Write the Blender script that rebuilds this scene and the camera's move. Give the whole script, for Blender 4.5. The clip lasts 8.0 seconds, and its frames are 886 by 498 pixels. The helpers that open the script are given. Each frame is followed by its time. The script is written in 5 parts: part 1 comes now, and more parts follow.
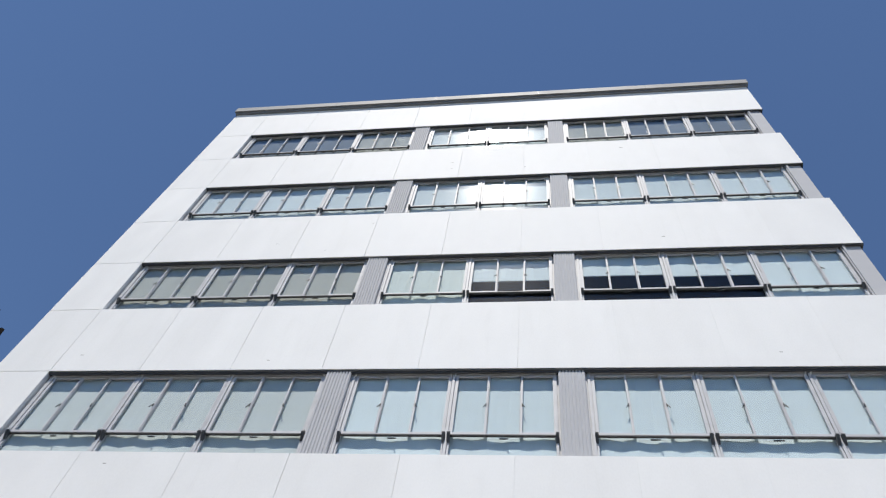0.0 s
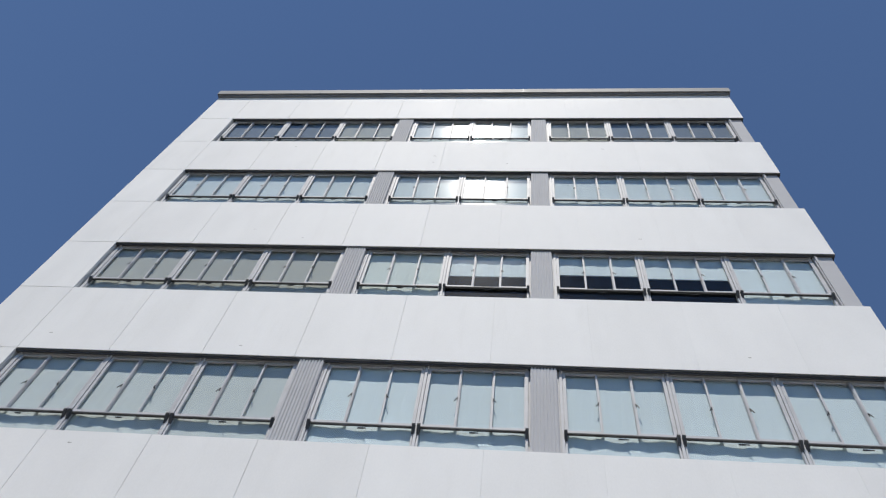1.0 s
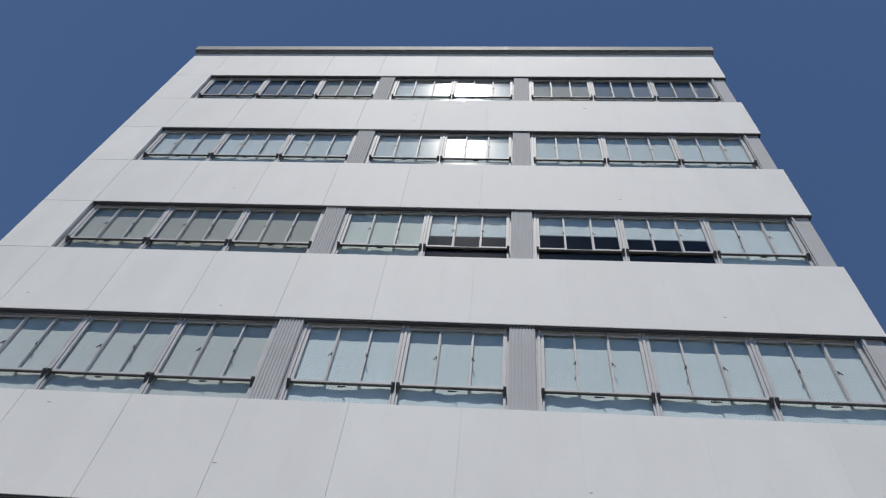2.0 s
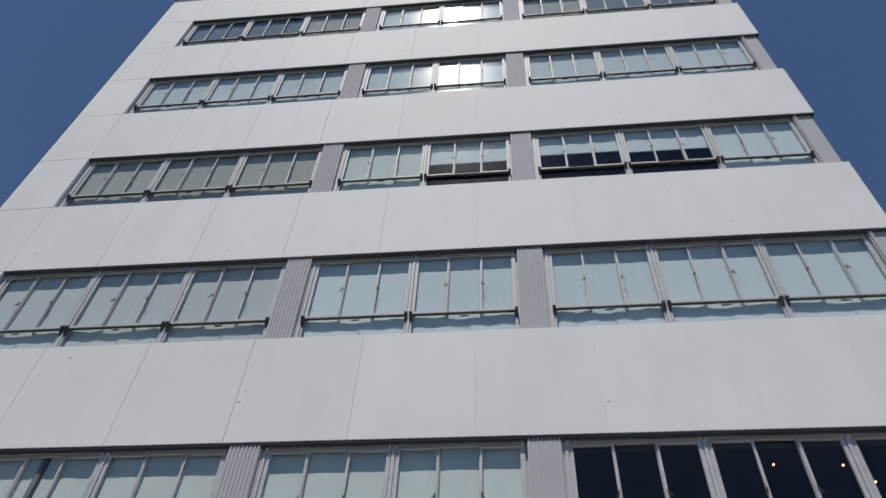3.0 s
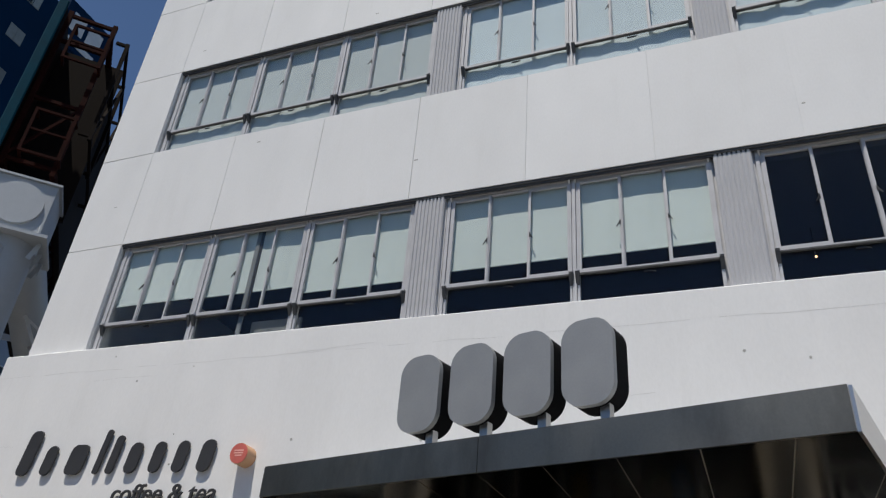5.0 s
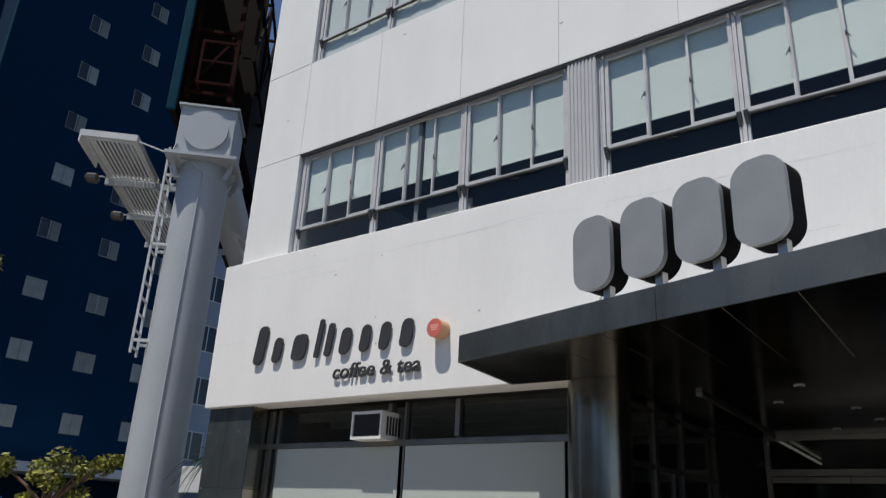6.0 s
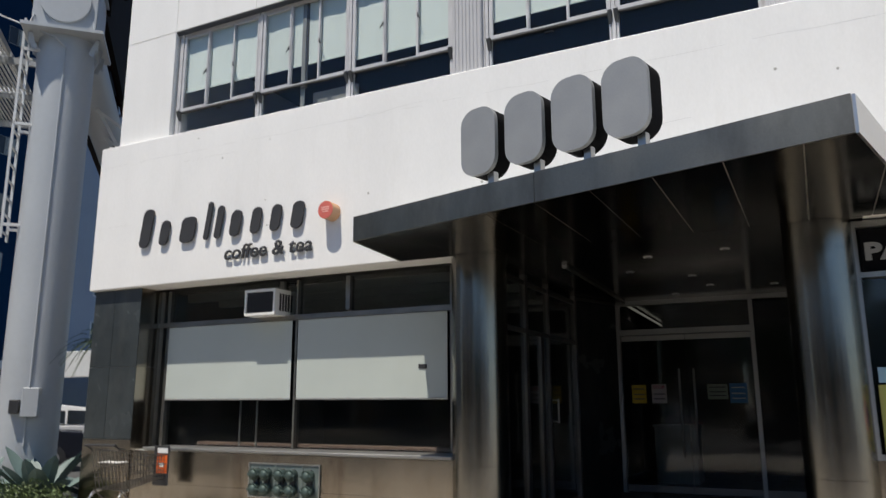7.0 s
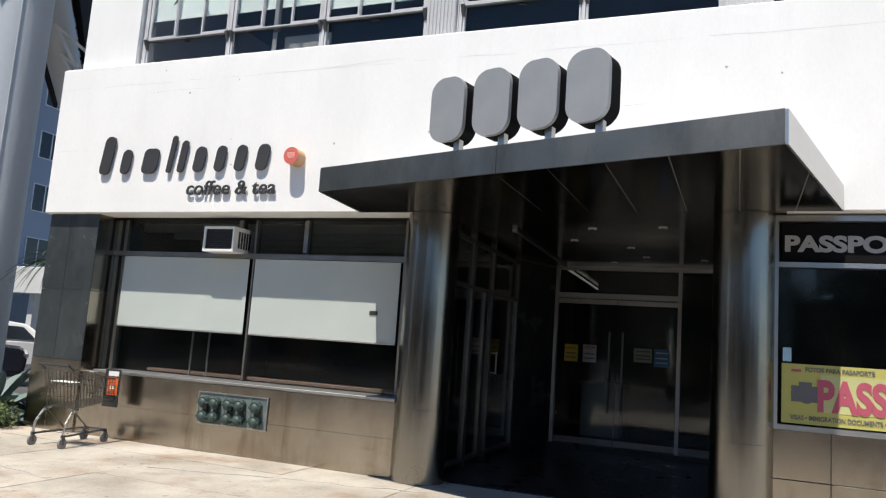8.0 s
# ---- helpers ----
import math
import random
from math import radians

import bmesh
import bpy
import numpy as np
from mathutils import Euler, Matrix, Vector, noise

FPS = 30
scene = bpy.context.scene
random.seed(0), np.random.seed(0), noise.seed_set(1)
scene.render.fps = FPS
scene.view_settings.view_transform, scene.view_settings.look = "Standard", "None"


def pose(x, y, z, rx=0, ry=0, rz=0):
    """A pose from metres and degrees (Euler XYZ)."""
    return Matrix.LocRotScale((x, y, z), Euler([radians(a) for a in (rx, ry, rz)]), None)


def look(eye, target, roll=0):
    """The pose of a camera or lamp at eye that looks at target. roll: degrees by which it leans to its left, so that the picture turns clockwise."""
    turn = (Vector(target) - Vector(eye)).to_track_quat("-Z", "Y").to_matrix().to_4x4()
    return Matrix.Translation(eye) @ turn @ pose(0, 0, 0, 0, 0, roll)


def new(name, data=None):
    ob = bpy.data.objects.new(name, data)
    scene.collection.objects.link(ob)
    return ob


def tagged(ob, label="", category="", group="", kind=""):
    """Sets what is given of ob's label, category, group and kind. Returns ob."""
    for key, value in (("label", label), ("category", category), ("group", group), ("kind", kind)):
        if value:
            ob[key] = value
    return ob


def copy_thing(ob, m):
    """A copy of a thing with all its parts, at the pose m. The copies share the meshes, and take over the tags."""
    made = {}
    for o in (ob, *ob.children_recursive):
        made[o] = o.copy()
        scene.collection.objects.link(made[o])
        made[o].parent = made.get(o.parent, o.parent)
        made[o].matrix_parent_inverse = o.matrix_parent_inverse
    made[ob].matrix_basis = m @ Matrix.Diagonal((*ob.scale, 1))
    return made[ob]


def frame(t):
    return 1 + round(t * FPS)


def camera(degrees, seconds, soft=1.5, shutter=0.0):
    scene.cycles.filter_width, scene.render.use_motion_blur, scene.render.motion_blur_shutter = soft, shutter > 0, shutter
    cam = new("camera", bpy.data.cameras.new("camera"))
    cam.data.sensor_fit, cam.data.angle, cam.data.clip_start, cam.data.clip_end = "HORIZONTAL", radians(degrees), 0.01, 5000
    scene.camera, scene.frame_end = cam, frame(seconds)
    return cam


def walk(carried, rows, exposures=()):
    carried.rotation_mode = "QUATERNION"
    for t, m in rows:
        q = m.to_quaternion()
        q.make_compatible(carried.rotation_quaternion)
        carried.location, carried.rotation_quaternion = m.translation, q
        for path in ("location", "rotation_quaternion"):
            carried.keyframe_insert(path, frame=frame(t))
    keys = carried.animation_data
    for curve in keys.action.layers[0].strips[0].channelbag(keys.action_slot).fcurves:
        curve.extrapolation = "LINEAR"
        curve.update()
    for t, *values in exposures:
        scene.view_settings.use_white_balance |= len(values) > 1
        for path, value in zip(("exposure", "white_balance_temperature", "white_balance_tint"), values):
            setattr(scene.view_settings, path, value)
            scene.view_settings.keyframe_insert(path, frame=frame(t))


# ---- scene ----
cam = camera(61.5, 8.0, soft=1.2, shutter=0.2)
PATH = [
    (0, (9.424, -7.502, 1.872), (9.148, -6.5, 3.581), 11.6),
    (0.5, (9.415, -7.463, 1.86), (9.168, -6.457, 3.571), 12.9),
    (1, (9.418, -7.485, 1.857), (9.201, -6.466, 3.564), 11.3),
    (1.5, (9.449, -7.479, 1.871), (9.247, -6.423, 3.557), 10.8),
    (1.7, (9.479, -7.514, 1.876), (9.284, -6.431, 3.547), 10.2),
    (2.8, (9.49, -7.435, 1.84), (9.347, -6.224, 3.425), 3.7),
    (3, (9.486, -7.403, 1.819), (9.3, -6.149, 3.366), 3.7),
    (3.5, (9.493, -7.281, 1.852), (9.111, -5.888, 3.235), 5.8),
    (4, (9.446, -7.235, 1.839), (8.879, -5.719, 3.014), 4.6),
    (4.2, (9.445, -7.183, 1.828), (8.836, -5.656, 2.967), 5.0),
    (5.3, (9.458, -7.197, 1.784), (8.697, -5.623, 2.755), 5.3),
    (5.5, (9.521, -7.278, 1.768), (8.648, -5.732, 2.688), 4.7),
    (6, (9.596, -7.35, 1.663), (8.467, -5.855, 2.364), 2.9),
    (6.5, (9.644, -7.519, 1.524), (8.483, -6.015, 2.146), 2.9),
    (7, (9.688, -7.946, 1.519), (8.816, -6.191, 1.922), -0.2),
    (7.5, (9.742, -8.264, 1.552), (8.947, -6.453, 1.851), 2.8),
    (8, (9.76, -8.462, 1.581), (9.017, -6.623, 1.841), 4.0),
]
EXPOSURES = [(0.0, 0.23, 6500, 10), (0.5, 0.14, 6500, 10), (1.0, 0.01, 6500, 10), (1.5, -0.17, 6500, 10), (3.0, -0.42, 6500, 10), (3.5, -0.47, 6500, 10), (4.0, -0.39, 6550, 10), (5.5, -0.2, 6640, 10), (6.0, -0.13, 6650, 10), (6.5, -0.09, 6660, 10), (7.0, 0.13, 6850, 10), (7.5, 0.27, 6880, 10), (8.0, 0.56, 6800, 10)]
walk(cam, [(t, look(eye, target, roll)) for t, eye, target, roll in PATH], EXPOSURES)

# ---- light ----
SUN = Vector((-0.064, -0.379, 0.923)).normalized()
world = bpy.data.worlds.new("sky")
scene.world = world
world.use_nodes = True
wn = world.node_tree.nodes
sky = wn.new("ShaderNodeTexSky")
sky.sky_type, sky.sun_disc = "NISHITA", False
sky.sun_elevation, sky.sun_rotation = math.asin(SUN.z), math.atan2(SUN.x, SUN.y)
sky.air_density, sky.dust_density, sky.ozone_density = 0.86, 0.0, 6.2
world.node_tree.links.new(sky.outputs[0], wn["Background"].inputs[0])
wn["Background"].inputs[1].default_value = 0.105
sun_data = bpy.data.lights.new("sun", "SUN")
sun_data.energy, sun_data.angle, sun_data.color = 4.6, radians(0.53), (1.0, 0.955, 0.88)
sun = new("sun", sun_data)
sun.matrix_world = look(SUN * 100, (0, 0, 0))


# ---- materials ----
def material(name, color, rough=0.6, metal=0.0, vary=0.12, scale=3.0, fine=60.0, bump=0.1, rough_vary=0.1, spread=0.0, stretch=(1, 1, 1), **more):
    """A principled surface with stains at a large scale, grain at a small one, and relief."""
    m = bpy.data.materials.new(name)
    m.use_nodes = True
    n, link = m.node_tree.nodes, m.node_tree.links.new
    p = n["Principled BSDF"]
    at = n.new("ShaderNodeTexCoord")
    fit = n.new("ShaderNodeMapping")
    fit.inputs["Scale"].default_value = stretch
    link(at.outputs["Object"], fit.inputs[0])
    big, small = n.new("ShaderNodeTexNoise"), n.new("ShaderNodeTexNoise")
    big.inputs["Scale"].default_value, small.inputs["Scale"].default_value = scale, fine
    big.inputs["Detail"].default_value, small.inputs["Detail"].default_value = 6, 3
    for t in (big, small):
        link(fit.outputs[0], t.inputs["Vector"])
    add = n.new("ShaderNodeMath")
    add.operation = "MULTIPLY_ADD"
    add.inputs[1].default_value = 0.35
    link(small.outputs["Fac"], add.inputs[0])
    link(big.outputs["Fac"], add.inputs[2])
    ramp = n.new("ShaderNodeMapRange")
    ramp.inputs[1].default_value, ramp.inputs[2].default_value = 0.4, 0.95
    ramp.inputs[3].default_value, ramp.inputs[4].default_value = 1 - vary, 1 + vary
    link(add.outputs[0], ramp.inputs[0])
    last = ramp.outputs[0]
    if spread:
        info = n.new("ShaderNodeObjectInfo")
        each = n.new("ShaderNodeMapRange")
        each.inputs[3].default_value, each.inputs[4].default_value = 1 - spread, 1 + spread
        link(info.outputs["Random"], each.inputs[0])
        both = n.new("ShaderNodeMath")
        both.operation = "MULTIPLY"
        link(last, both.inputs[0]), link(each.outputs[0], both.inputs[1])
        last = both.outputs[0]
    tint = n.new("ShaderNodeVectorMath")
    tint.operation = "SCALE"
    tint.inputs[0].default_value = color
    link(last, tint.inputs["Scale"])
    link(tint.outputs[0], p.inputs["Base Color"])
    r = n.new("ShaderNodeMapRange")
    r.inputs[3].default_value, r.inputs[4].default_value = max(0.02, rough - rough_vary), min(1, rough + rough_vary)
    link(big.outputs["Fac"], r.inputs[0])
    link(r.outputs[0], p.inputs["Roughness"])
    p.inputs["Metallic"].default_value = metal
    if bump:
        b = n.new("ShaderNodeBump")
        b.inputs["Strength"].default_value, b.inputs["Distance"].default_value = bump, 0.02
        link(add.outputs[0], b.inputs["Height"])
        link(b.outputs[0], p.inputs["Normal"])
    for key, value in more.items():
        p.inputs[key.replace("_", " ").title()].default_value = value
    return m


def glass(name, tint=(0.93, 0.95, 0.95), dust=0.013, dust_rough=0.15, base=0.013):
    """A window pane: clear, with a sharp reflection by its angle and a film of dust."""
    m = bpy.data.materials.new(name)
    m.use_nodes = True
    n, link = m.node_tree.nodes, m.node_tree.links.new
    n.remove(n["Principled BSDF"])
    clear, shine, film = n.new("ShaderNodeBsdfTransparent"), n.new("ShaderNodeBsdfGlossy"), n.new("ShaderNodeBsdfGlossy")
    clear.inputs[0].default_value = (*tint, 1)
    shine.inputs["Roughness"].default_value, film.inputs["Roughness"].default_value = 0.045, dust_rough
    noise_t, wave = n.new("ShaderNodeTexNoise"), n.new("ShaderNodeBump")
    at = n.new("ShaderNodeTexCoord")
    link(at.outputs["Object"], noise_t.inputs["Vector"])
    noise_t.inputs["Scale"].default_value = 1.3
    wave.inputs["Strength"].default_value, wave.inputs["Distance"].default_value = 0.15, 0.02
    link(noise_t.outputs["Fac"], wave.inputs["Height"])
    link(wave.outputs[0], shine.inputs["Normal"])
    facing, five, gloss = n.new("ShaderNodeLayerWeight"), n.new("ShaderNodeMath"), n.new("ShaderNodeMath")
    five.operation, gloss.operation = "POWER", "MULTIPLY_ADD"
    five.inputs[1].default_value, gloss.inputs[1].default_value, gloss.inputs[2].default_value = 4.5, 0.9, base
    facing.inputs[0].default_value = 0.5
    link(facing.outputs["Facing"], five.inputs[0]), link(five.outputs[0], gloss.inputs[0])
    a, b = n.new("ShaderNodeMixShader"), n.new("ShaderNodeMixShader")
    link(gloss.outputs[0], a.inputs[0]), link(clear.outputs[0], a.inputs[1]), link(shine.outputs[0], a.inputs[2])
    b.inputs[0].default_value = dust
    link(a.outputs[0], b.inputs[1]), link(film.outputs[0], b.inputs[2])
    link(b.outputs[0], n["Material Output"].inputs[0])
    return m


def stain(m, color, scale, lo, hi, most, stretch=(1, 1, 1)):
    """Irregular blotches of another colour over a material, by world place."""
    n, link = m.node_tree.nodes, m.node_tree.links.new
    base = n["Principled BSDF"].inputs["Base Color"]
    at, place, spots, level, mix = n.new("ShaderNodeNewGeometry"), n.new("ShaderNodeMapping"), n.new("ShaderNodeTexNoise"), n.new("ShaderNodeMapRange"), n.new("ShaderNodeMixRGB")
    place.inputs["Scale"].default_value = stretch
    spots.inputs["Scale"].default_value, spots.inputs["Detail"].default_value, spots.inputs["Roughness"].default_value = scale, 6, 0.65
    level.inputs[1].default_value, level.inputs[2].default_value, level.inputs[3].default_value, level.inputs[4].default_value = lo, hi, 0, most
    link(at.outputs["Position"], place.inputs[0]), link(place.outputs[0], spots.inputs["Vector"]), link(spots.outputs["Fac"], level.inputs[0])
    link(level.outputs[0], mix.inputs[0]), link(base.links[0].from_socket, mix.inputs[1])
    mix.inputs[2].default_value = (*color, 1)
    link(mix.outputs[0], base)


WHITE = material("white_paint", (0.80, 0.795, 0.78), 0.75, vary=0.06, scale=1.1, fine=45, bump=0.12, spread=0.015, stretch=(1, 1, 0.45))
CORE = material("grey_concrete", (0.42, 0.42, 0.41), 0.85, vary=0.1)
JOINT = material("joint_sealant", (0.66, 0.66, 0.65), 0.9, vary=0.1)
CAP = material("grey_roof_metal", (0.22, 0.225, 0.23), 0.7, vary=0.08, scale=1.0)
FRAME = material("grey_frame_paint", (0.50, 0.50, 0.515), 0.6, vary=0.14, scale=4)
# Shade under window heads and transoms, put into the colour of these strips
SHADOW_STRIP = material("dark_grey_head_strip", (0.065, 0.066, 0.068), 0.7, vary=0.25, scale=3)
PIER = material("grey_ribbed_metal", (0.47, 0.47, 0.485), 0.85, vary=0.06, scale=2)
DARK = material("dark_metal", (0.03, 0.03, 0.032), 0.5)
BLIND_BLUE = material("pale_blue_blind", (0.67, 0.75, 0.785), 0.9, vary=0.05, scale=1.5, spread=0.05)
BLIND_GREEN = material("pale_green_blind", (0.67, 0.73, 0.705), 0.9, vary=0.05, scale=1.5, spread=0.05)
BLIND_GREY = material("pale_grey_blind", (0.60, 0.645, 0.645), 0.9, vary=0.05, scale=1.5, spread=0.05)
BLIND_BEIGE = material("beige_blind", (0.44, 0.45, 0.42), 0.9, vary=0.06, scale=1.5, spread=0.06)
BLIND_SLATE = material("slate_blind", (0.16, 0.20, 0.25), 0.9, vary=0.1, scale=1.5, spread=0.15)
# Room surfaces near black: the gloom of the interiors is put into their colour
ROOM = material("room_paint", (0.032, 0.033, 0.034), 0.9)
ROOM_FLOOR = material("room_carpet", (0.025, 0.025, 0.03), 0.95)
ROOM_SLAT = material("grey_slat_paint", (0.36, 0.36, 0.33), 0.8)
GLASS = glass("window_glass")
SHOP_GLASS = glass("shop_glass", (0.72, 0.75, 0.75), 0.006, 0.2, 0.036)
STAINLESS = material("stainless_steel", (0.39, 0.35, 0.295), 0.21, 1.0, vary=0.2, scale=1.6, fine=90, bump=0.03, rough_vary=0.1, stretch=(1, 1, 0.5))
# Frame metal darkened to carry the shade of the entrance recess
RECESS_FRAME = material("dark_bronze_frame", (0.22, 0.21, 0.20), 0.35, 0.9, vary=0.15)
SHOP_FRAME = material("worn_grey_shop_frame", (0.24, 0.23, 0.21), 0.4, 0.9, vary=0.2, scale=4)
# Darker steel copy: dim reflections on the columns are put into the colour
COLUMN_STEEL = material("dull_column_steel", (0.275, 0.262, 0.235), 0.24, 1.0, vary=0.3, scale=1.3, fine=60, bump=0.05, rough_vary=0.12, stretch=(1, 1, 0.6))
STAINLESS_GREY = material("grey_stainless_fascia", (0.245, 0.232, 0.195), 0.42, 1.0, vary=0.15, scale=1.2, bump=0.04)
# Paler copy of the fascia steel, for the bright reflection on the canopy's right side
FASCIA_LIT = material("pale_brushed_fascia", (0.62, 0.61, 0.59), 0.35, 1.0, vary=0.08, scale=1.5, bump=0.02)
SOFFIT = material("dark_polished_soffit", (0.175, 0.16, 0.132), 0.16, 1.0, vary=0.2, scale=1.5, bump=0.03)
BLACK_STONE = material("black_granite", (0.035, 0.042, 0.045), 0.25, vary=0.35, scale=2.0, fine=150, bump=0.02, spread=0.15)
ALU = material("aluminium_trim", (0.42, 0.42, 0.41), 0.4, 0.9, vary=0.08)
PAVE = material("sunlit_concrete_pavement", (0.34, 0.31, 0.265), 0.9, vary=0.34, scale=1.1, fine=30, bump=0.3, spread=0.05)
TILE = material("dark_entry_tile", (0.03, 0.028, 0.026), 0.3, vary=0.2)
ASPHALT = material("asphalt", (0.06, 0.06, 0.06), 0.9, vary=0.2, scale=0.6, fine=40, bump=0.3)
POLE = material("pale_grey_pole_paint", (0.40, 0.425, 0.45), 0.5, vary=0.07, scale=0.7, fine=12, bump=0.02)
# Rust and brown taken near black, carrying the shade inside the billboard
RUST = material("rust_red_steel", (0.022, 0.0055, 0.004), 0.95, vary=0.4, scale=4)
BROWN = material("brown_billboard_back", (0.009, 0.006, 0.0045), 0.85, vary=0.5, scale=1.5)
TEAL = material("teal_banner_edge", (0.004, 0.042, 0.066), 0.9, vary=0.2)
BLUE = material("deep_blue_render", (0.0012, 0.020, 0.056), 0.9, vary=0.15, scale=0.3, bump=0.02)
BLUE.node_tree.nodes["Principled BSDF"].inputs["Specular IOR Level"].default_value = 0.1
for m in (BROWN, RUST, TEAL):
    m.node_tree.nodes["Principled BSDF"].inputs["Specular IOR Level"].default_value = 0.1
BLUE_TRIM = material("pale_blue_panel", (0.25, 0.30, 0.37), 0.7, vary=0.1, scale=0.3)
CURTAIN = material("pale_curtain", (0.22, 0.245, 0.245), 0.9, vary=0.15, spread=0.3)
PLASTIC = material("white_plastic", (0.75, 0.75, 0.73), 0.5, vary=0.05)
BLACK = material("black_letter_metal", (0.008, 0.008, 0.009), 0.95, vary=0.2)
BLACK.node_tree.nodes["Principled BSDF"].inputs["Specular IOR Level"].default_value = 0.1
SILVER = material("brushed_silver_face", (0.315, 0.325, 0.33), 0.45, 0.3, vary=0.1, scale=3, bump=0.02)
RED = material("faded_red_sign", (0.62, 0.14, 0.11), 0.55, vary=0.15, scale=5)
stain(PAVE, (0.22, 0.12, 0.06), 0.9, 0.53, 0.70, 0.65)
stain(PAVE, (0.15, 0.13, 0.11), 2.3, 0.56, 0.68, 0.45)
stain(PAVE, (0.05, 0.045, 0.04), 8.0, 0.64, 0.70, 0.75)
stain(PAVE, (0.50, 0.47, 0.42), 0.6, 0.50, 0.70, 0.5)
stain(STAINLESS, (0.20, 0.15, 0.11), 1.4, 0.48, 0.70, 0.7, (2.2, 2.2, 0.6))
stain(STAINLESS, (0.10, 0.075, 0.06), 3.0, 0.60, 0.74, 0.5, (0.5, 0.5, 2.0))
stain(STAINLESS_GREY, (0.11, 0.10, 0.085), 1.2, 0.45, 0.70, 0.6, (2.0, 2.0, 0.7))
stain(WHITE, (0.60, 0.585, 0.55), 1.3, 0.55, 0.75, 0.16, (2.5, 2.5, 0.35))
stain(BLACK_STONE, (0.085, 0.09, 0.088), 1.2, 0.48, 0.72, 0.5, (1.5, 1.5, 0.6))
TAN = material("tan_drum_side", (0.55, 0.32, 0.18), 0.6, vary=0.1)


# ---- building blocks ----
def box(bm, x0, x1, y0, y1, z0, z1, bevel=0.0):
    vs = [bm.verts.new((x, y, z)) for x in (x0, x1) for y in (y0, y1) for z in (z0, z1)]
    fs = [bm.faces.new([vs[i] for i in q]) for q in ((0, 1, 3, 2), (4, 6, 7, 5), (0, 4, 5, 1), (2, 3, 7, 6), (0, 2, 6, 4), (1, 5, 7, 3))]
    if bevel:
        bmesh.ops.bevel(bm, geom=list({e for f in fs for e in f.edges}), offset=bevel, segments=1, affect="EDGES")
    return bm


def rod(bm, a, b, r, sides=10, r2=None):
    """A round bar from a to b."""
    a, b = Vector(a), Vector(b)
    m = Matrix.Translation((a + b) / 2) @ (b - a).to_track_quat("Z", "Y").to_matrix().to_4x4()
    bmesh.ops.create_cone(bm, cap_ends=True, segments=sides, radius1=r, radius2=r if r2 is None else r2, depth=(b - a).length, matrix=m)
    return bm


def beam(bm, a, b, w, h):
    """A square bar from a to b."""
    a, b = Vector(a), Vector(b)
    m = Matrix.Translation((a + b) / 2) @ (b - a).to_track_quat("Z", "Y").to_matrix().to_4x4() @ Matrix.Diagonal((w, h, (b - a).length, 1))
    bmesh.ops.create_cube(bm, size=1, matrix=m)
    return bm


def prism(bm, outline, z0, z1):
    """An outline in x, y raised from z0 to z1."""
    low, top = [bm.verts.new((x, y, z0)) for x, y in outline], [bm.verts.new((x, y, z1)) for x, y in outline]
    bm.faces.new(list(reversed(low))), bm.faces.new(top)
    for i in range(len(outline)):
        k = (i + 1) % len(outline)
        bm.faces.new((low[i], low[k], top[k], top[i]))
    return bm


def blocks(*rows, bevel=0.0):
    bm = bmesh.new()
    for r in rows:
        box(bm, *r, bevel=bevel)
    return bm


def mesh_of(name, bm, mat, smooth=False):
    bmesh.ops.recalc_face_normals(bm, faces=bm.faces)
    me = bpy.data.meshes.new(name)
    bm.to_mesh(me)
    bm.free()
    me.materials.append(mat)
    if smooth:
        me.polygons.foreach_set("use_smooth", [True] * len(me.polygons))
        me.set_sharp_from_angle(angle=radians(35))
    return me


def part(name, bm, mat, parent=None, label="", smooth=False):
    ob = new(name, mesh_of(name, bm, mat, smooth))
    ob.parent = parent
    if label:
        ob["label"] = label
    return ob


def thing(name, label, category, at=(0, 0, 0), group="", kind="", turn=0):
    ob = new(name)
    ob.matrix_basis = pose(*at, 0, 0, turn)
    return tagged(ob, label, category, group, kind)


def lettering(name, text, size, mat, parent, m, depth=0.01, bold=0.0, shear=0.0, align="LEFT", width=None):
    """Raised letters in the built-in font; width: the line's length in metres."""
    cu = bpy.data.curves.new(name, "FONT")
    cu.body, cu.size, cu.extrude, cu.offset, cu.shear, cu.align_x = text, size, depth / 2, bold, shear, align
    tmp = new("tmp", cu)
    me = bpy.data.meshes.new_from_object(tmp.evaluated_get(bpy.context.evaluated_depsgraph_get()))
    bpy.data.objects.remove(tmp)
    if width:
        xs = [v.co.x for v in me.vertices]
        k = width / (max(xs) - min(xs))
        x0 = min(xs) if align == "LEFT" else 0
        for v in me.vertices:
            v.co.x = (v.co.x - x0) * k
    me.materials.clear()
    me.materials.append(mat)
    me.name = name
    ob = new(name, me)
    ob.parent = parent
    ob.matrix_basis = m
    return ob


# ---- ground ----
GROUND = -0.04
def plain(name, rows, mat, label, category):
    return tagged(part(name, blocks(*rows), mat), label, category, kind="structure")


plain("ground", [(-400, 400, -400, 400, -0.6, GROUND - 0.16)], ASPHALT, "grey asphalt street and car park around the building", "ground")
pavement = plain("pavement", [(-9, 40, -6.2, 1.2, GROUND - 0.2, GROUND - 0.01)], PAVE, "sunlit worn concrete pavement in front of the building", "pavement")
plain("floor", [(6.1, 10.3, 0.3, 9.0, GROUND - 0.2, GROUND)], TILE, "dark tiled floor of the recessed entrance", "floor")

# ---- front wall of the office building ----
LEFT, RIGHT = -0.10, 15.2
SILLS = [5.535, 9.125, 12.76, 16.30, 19.86]
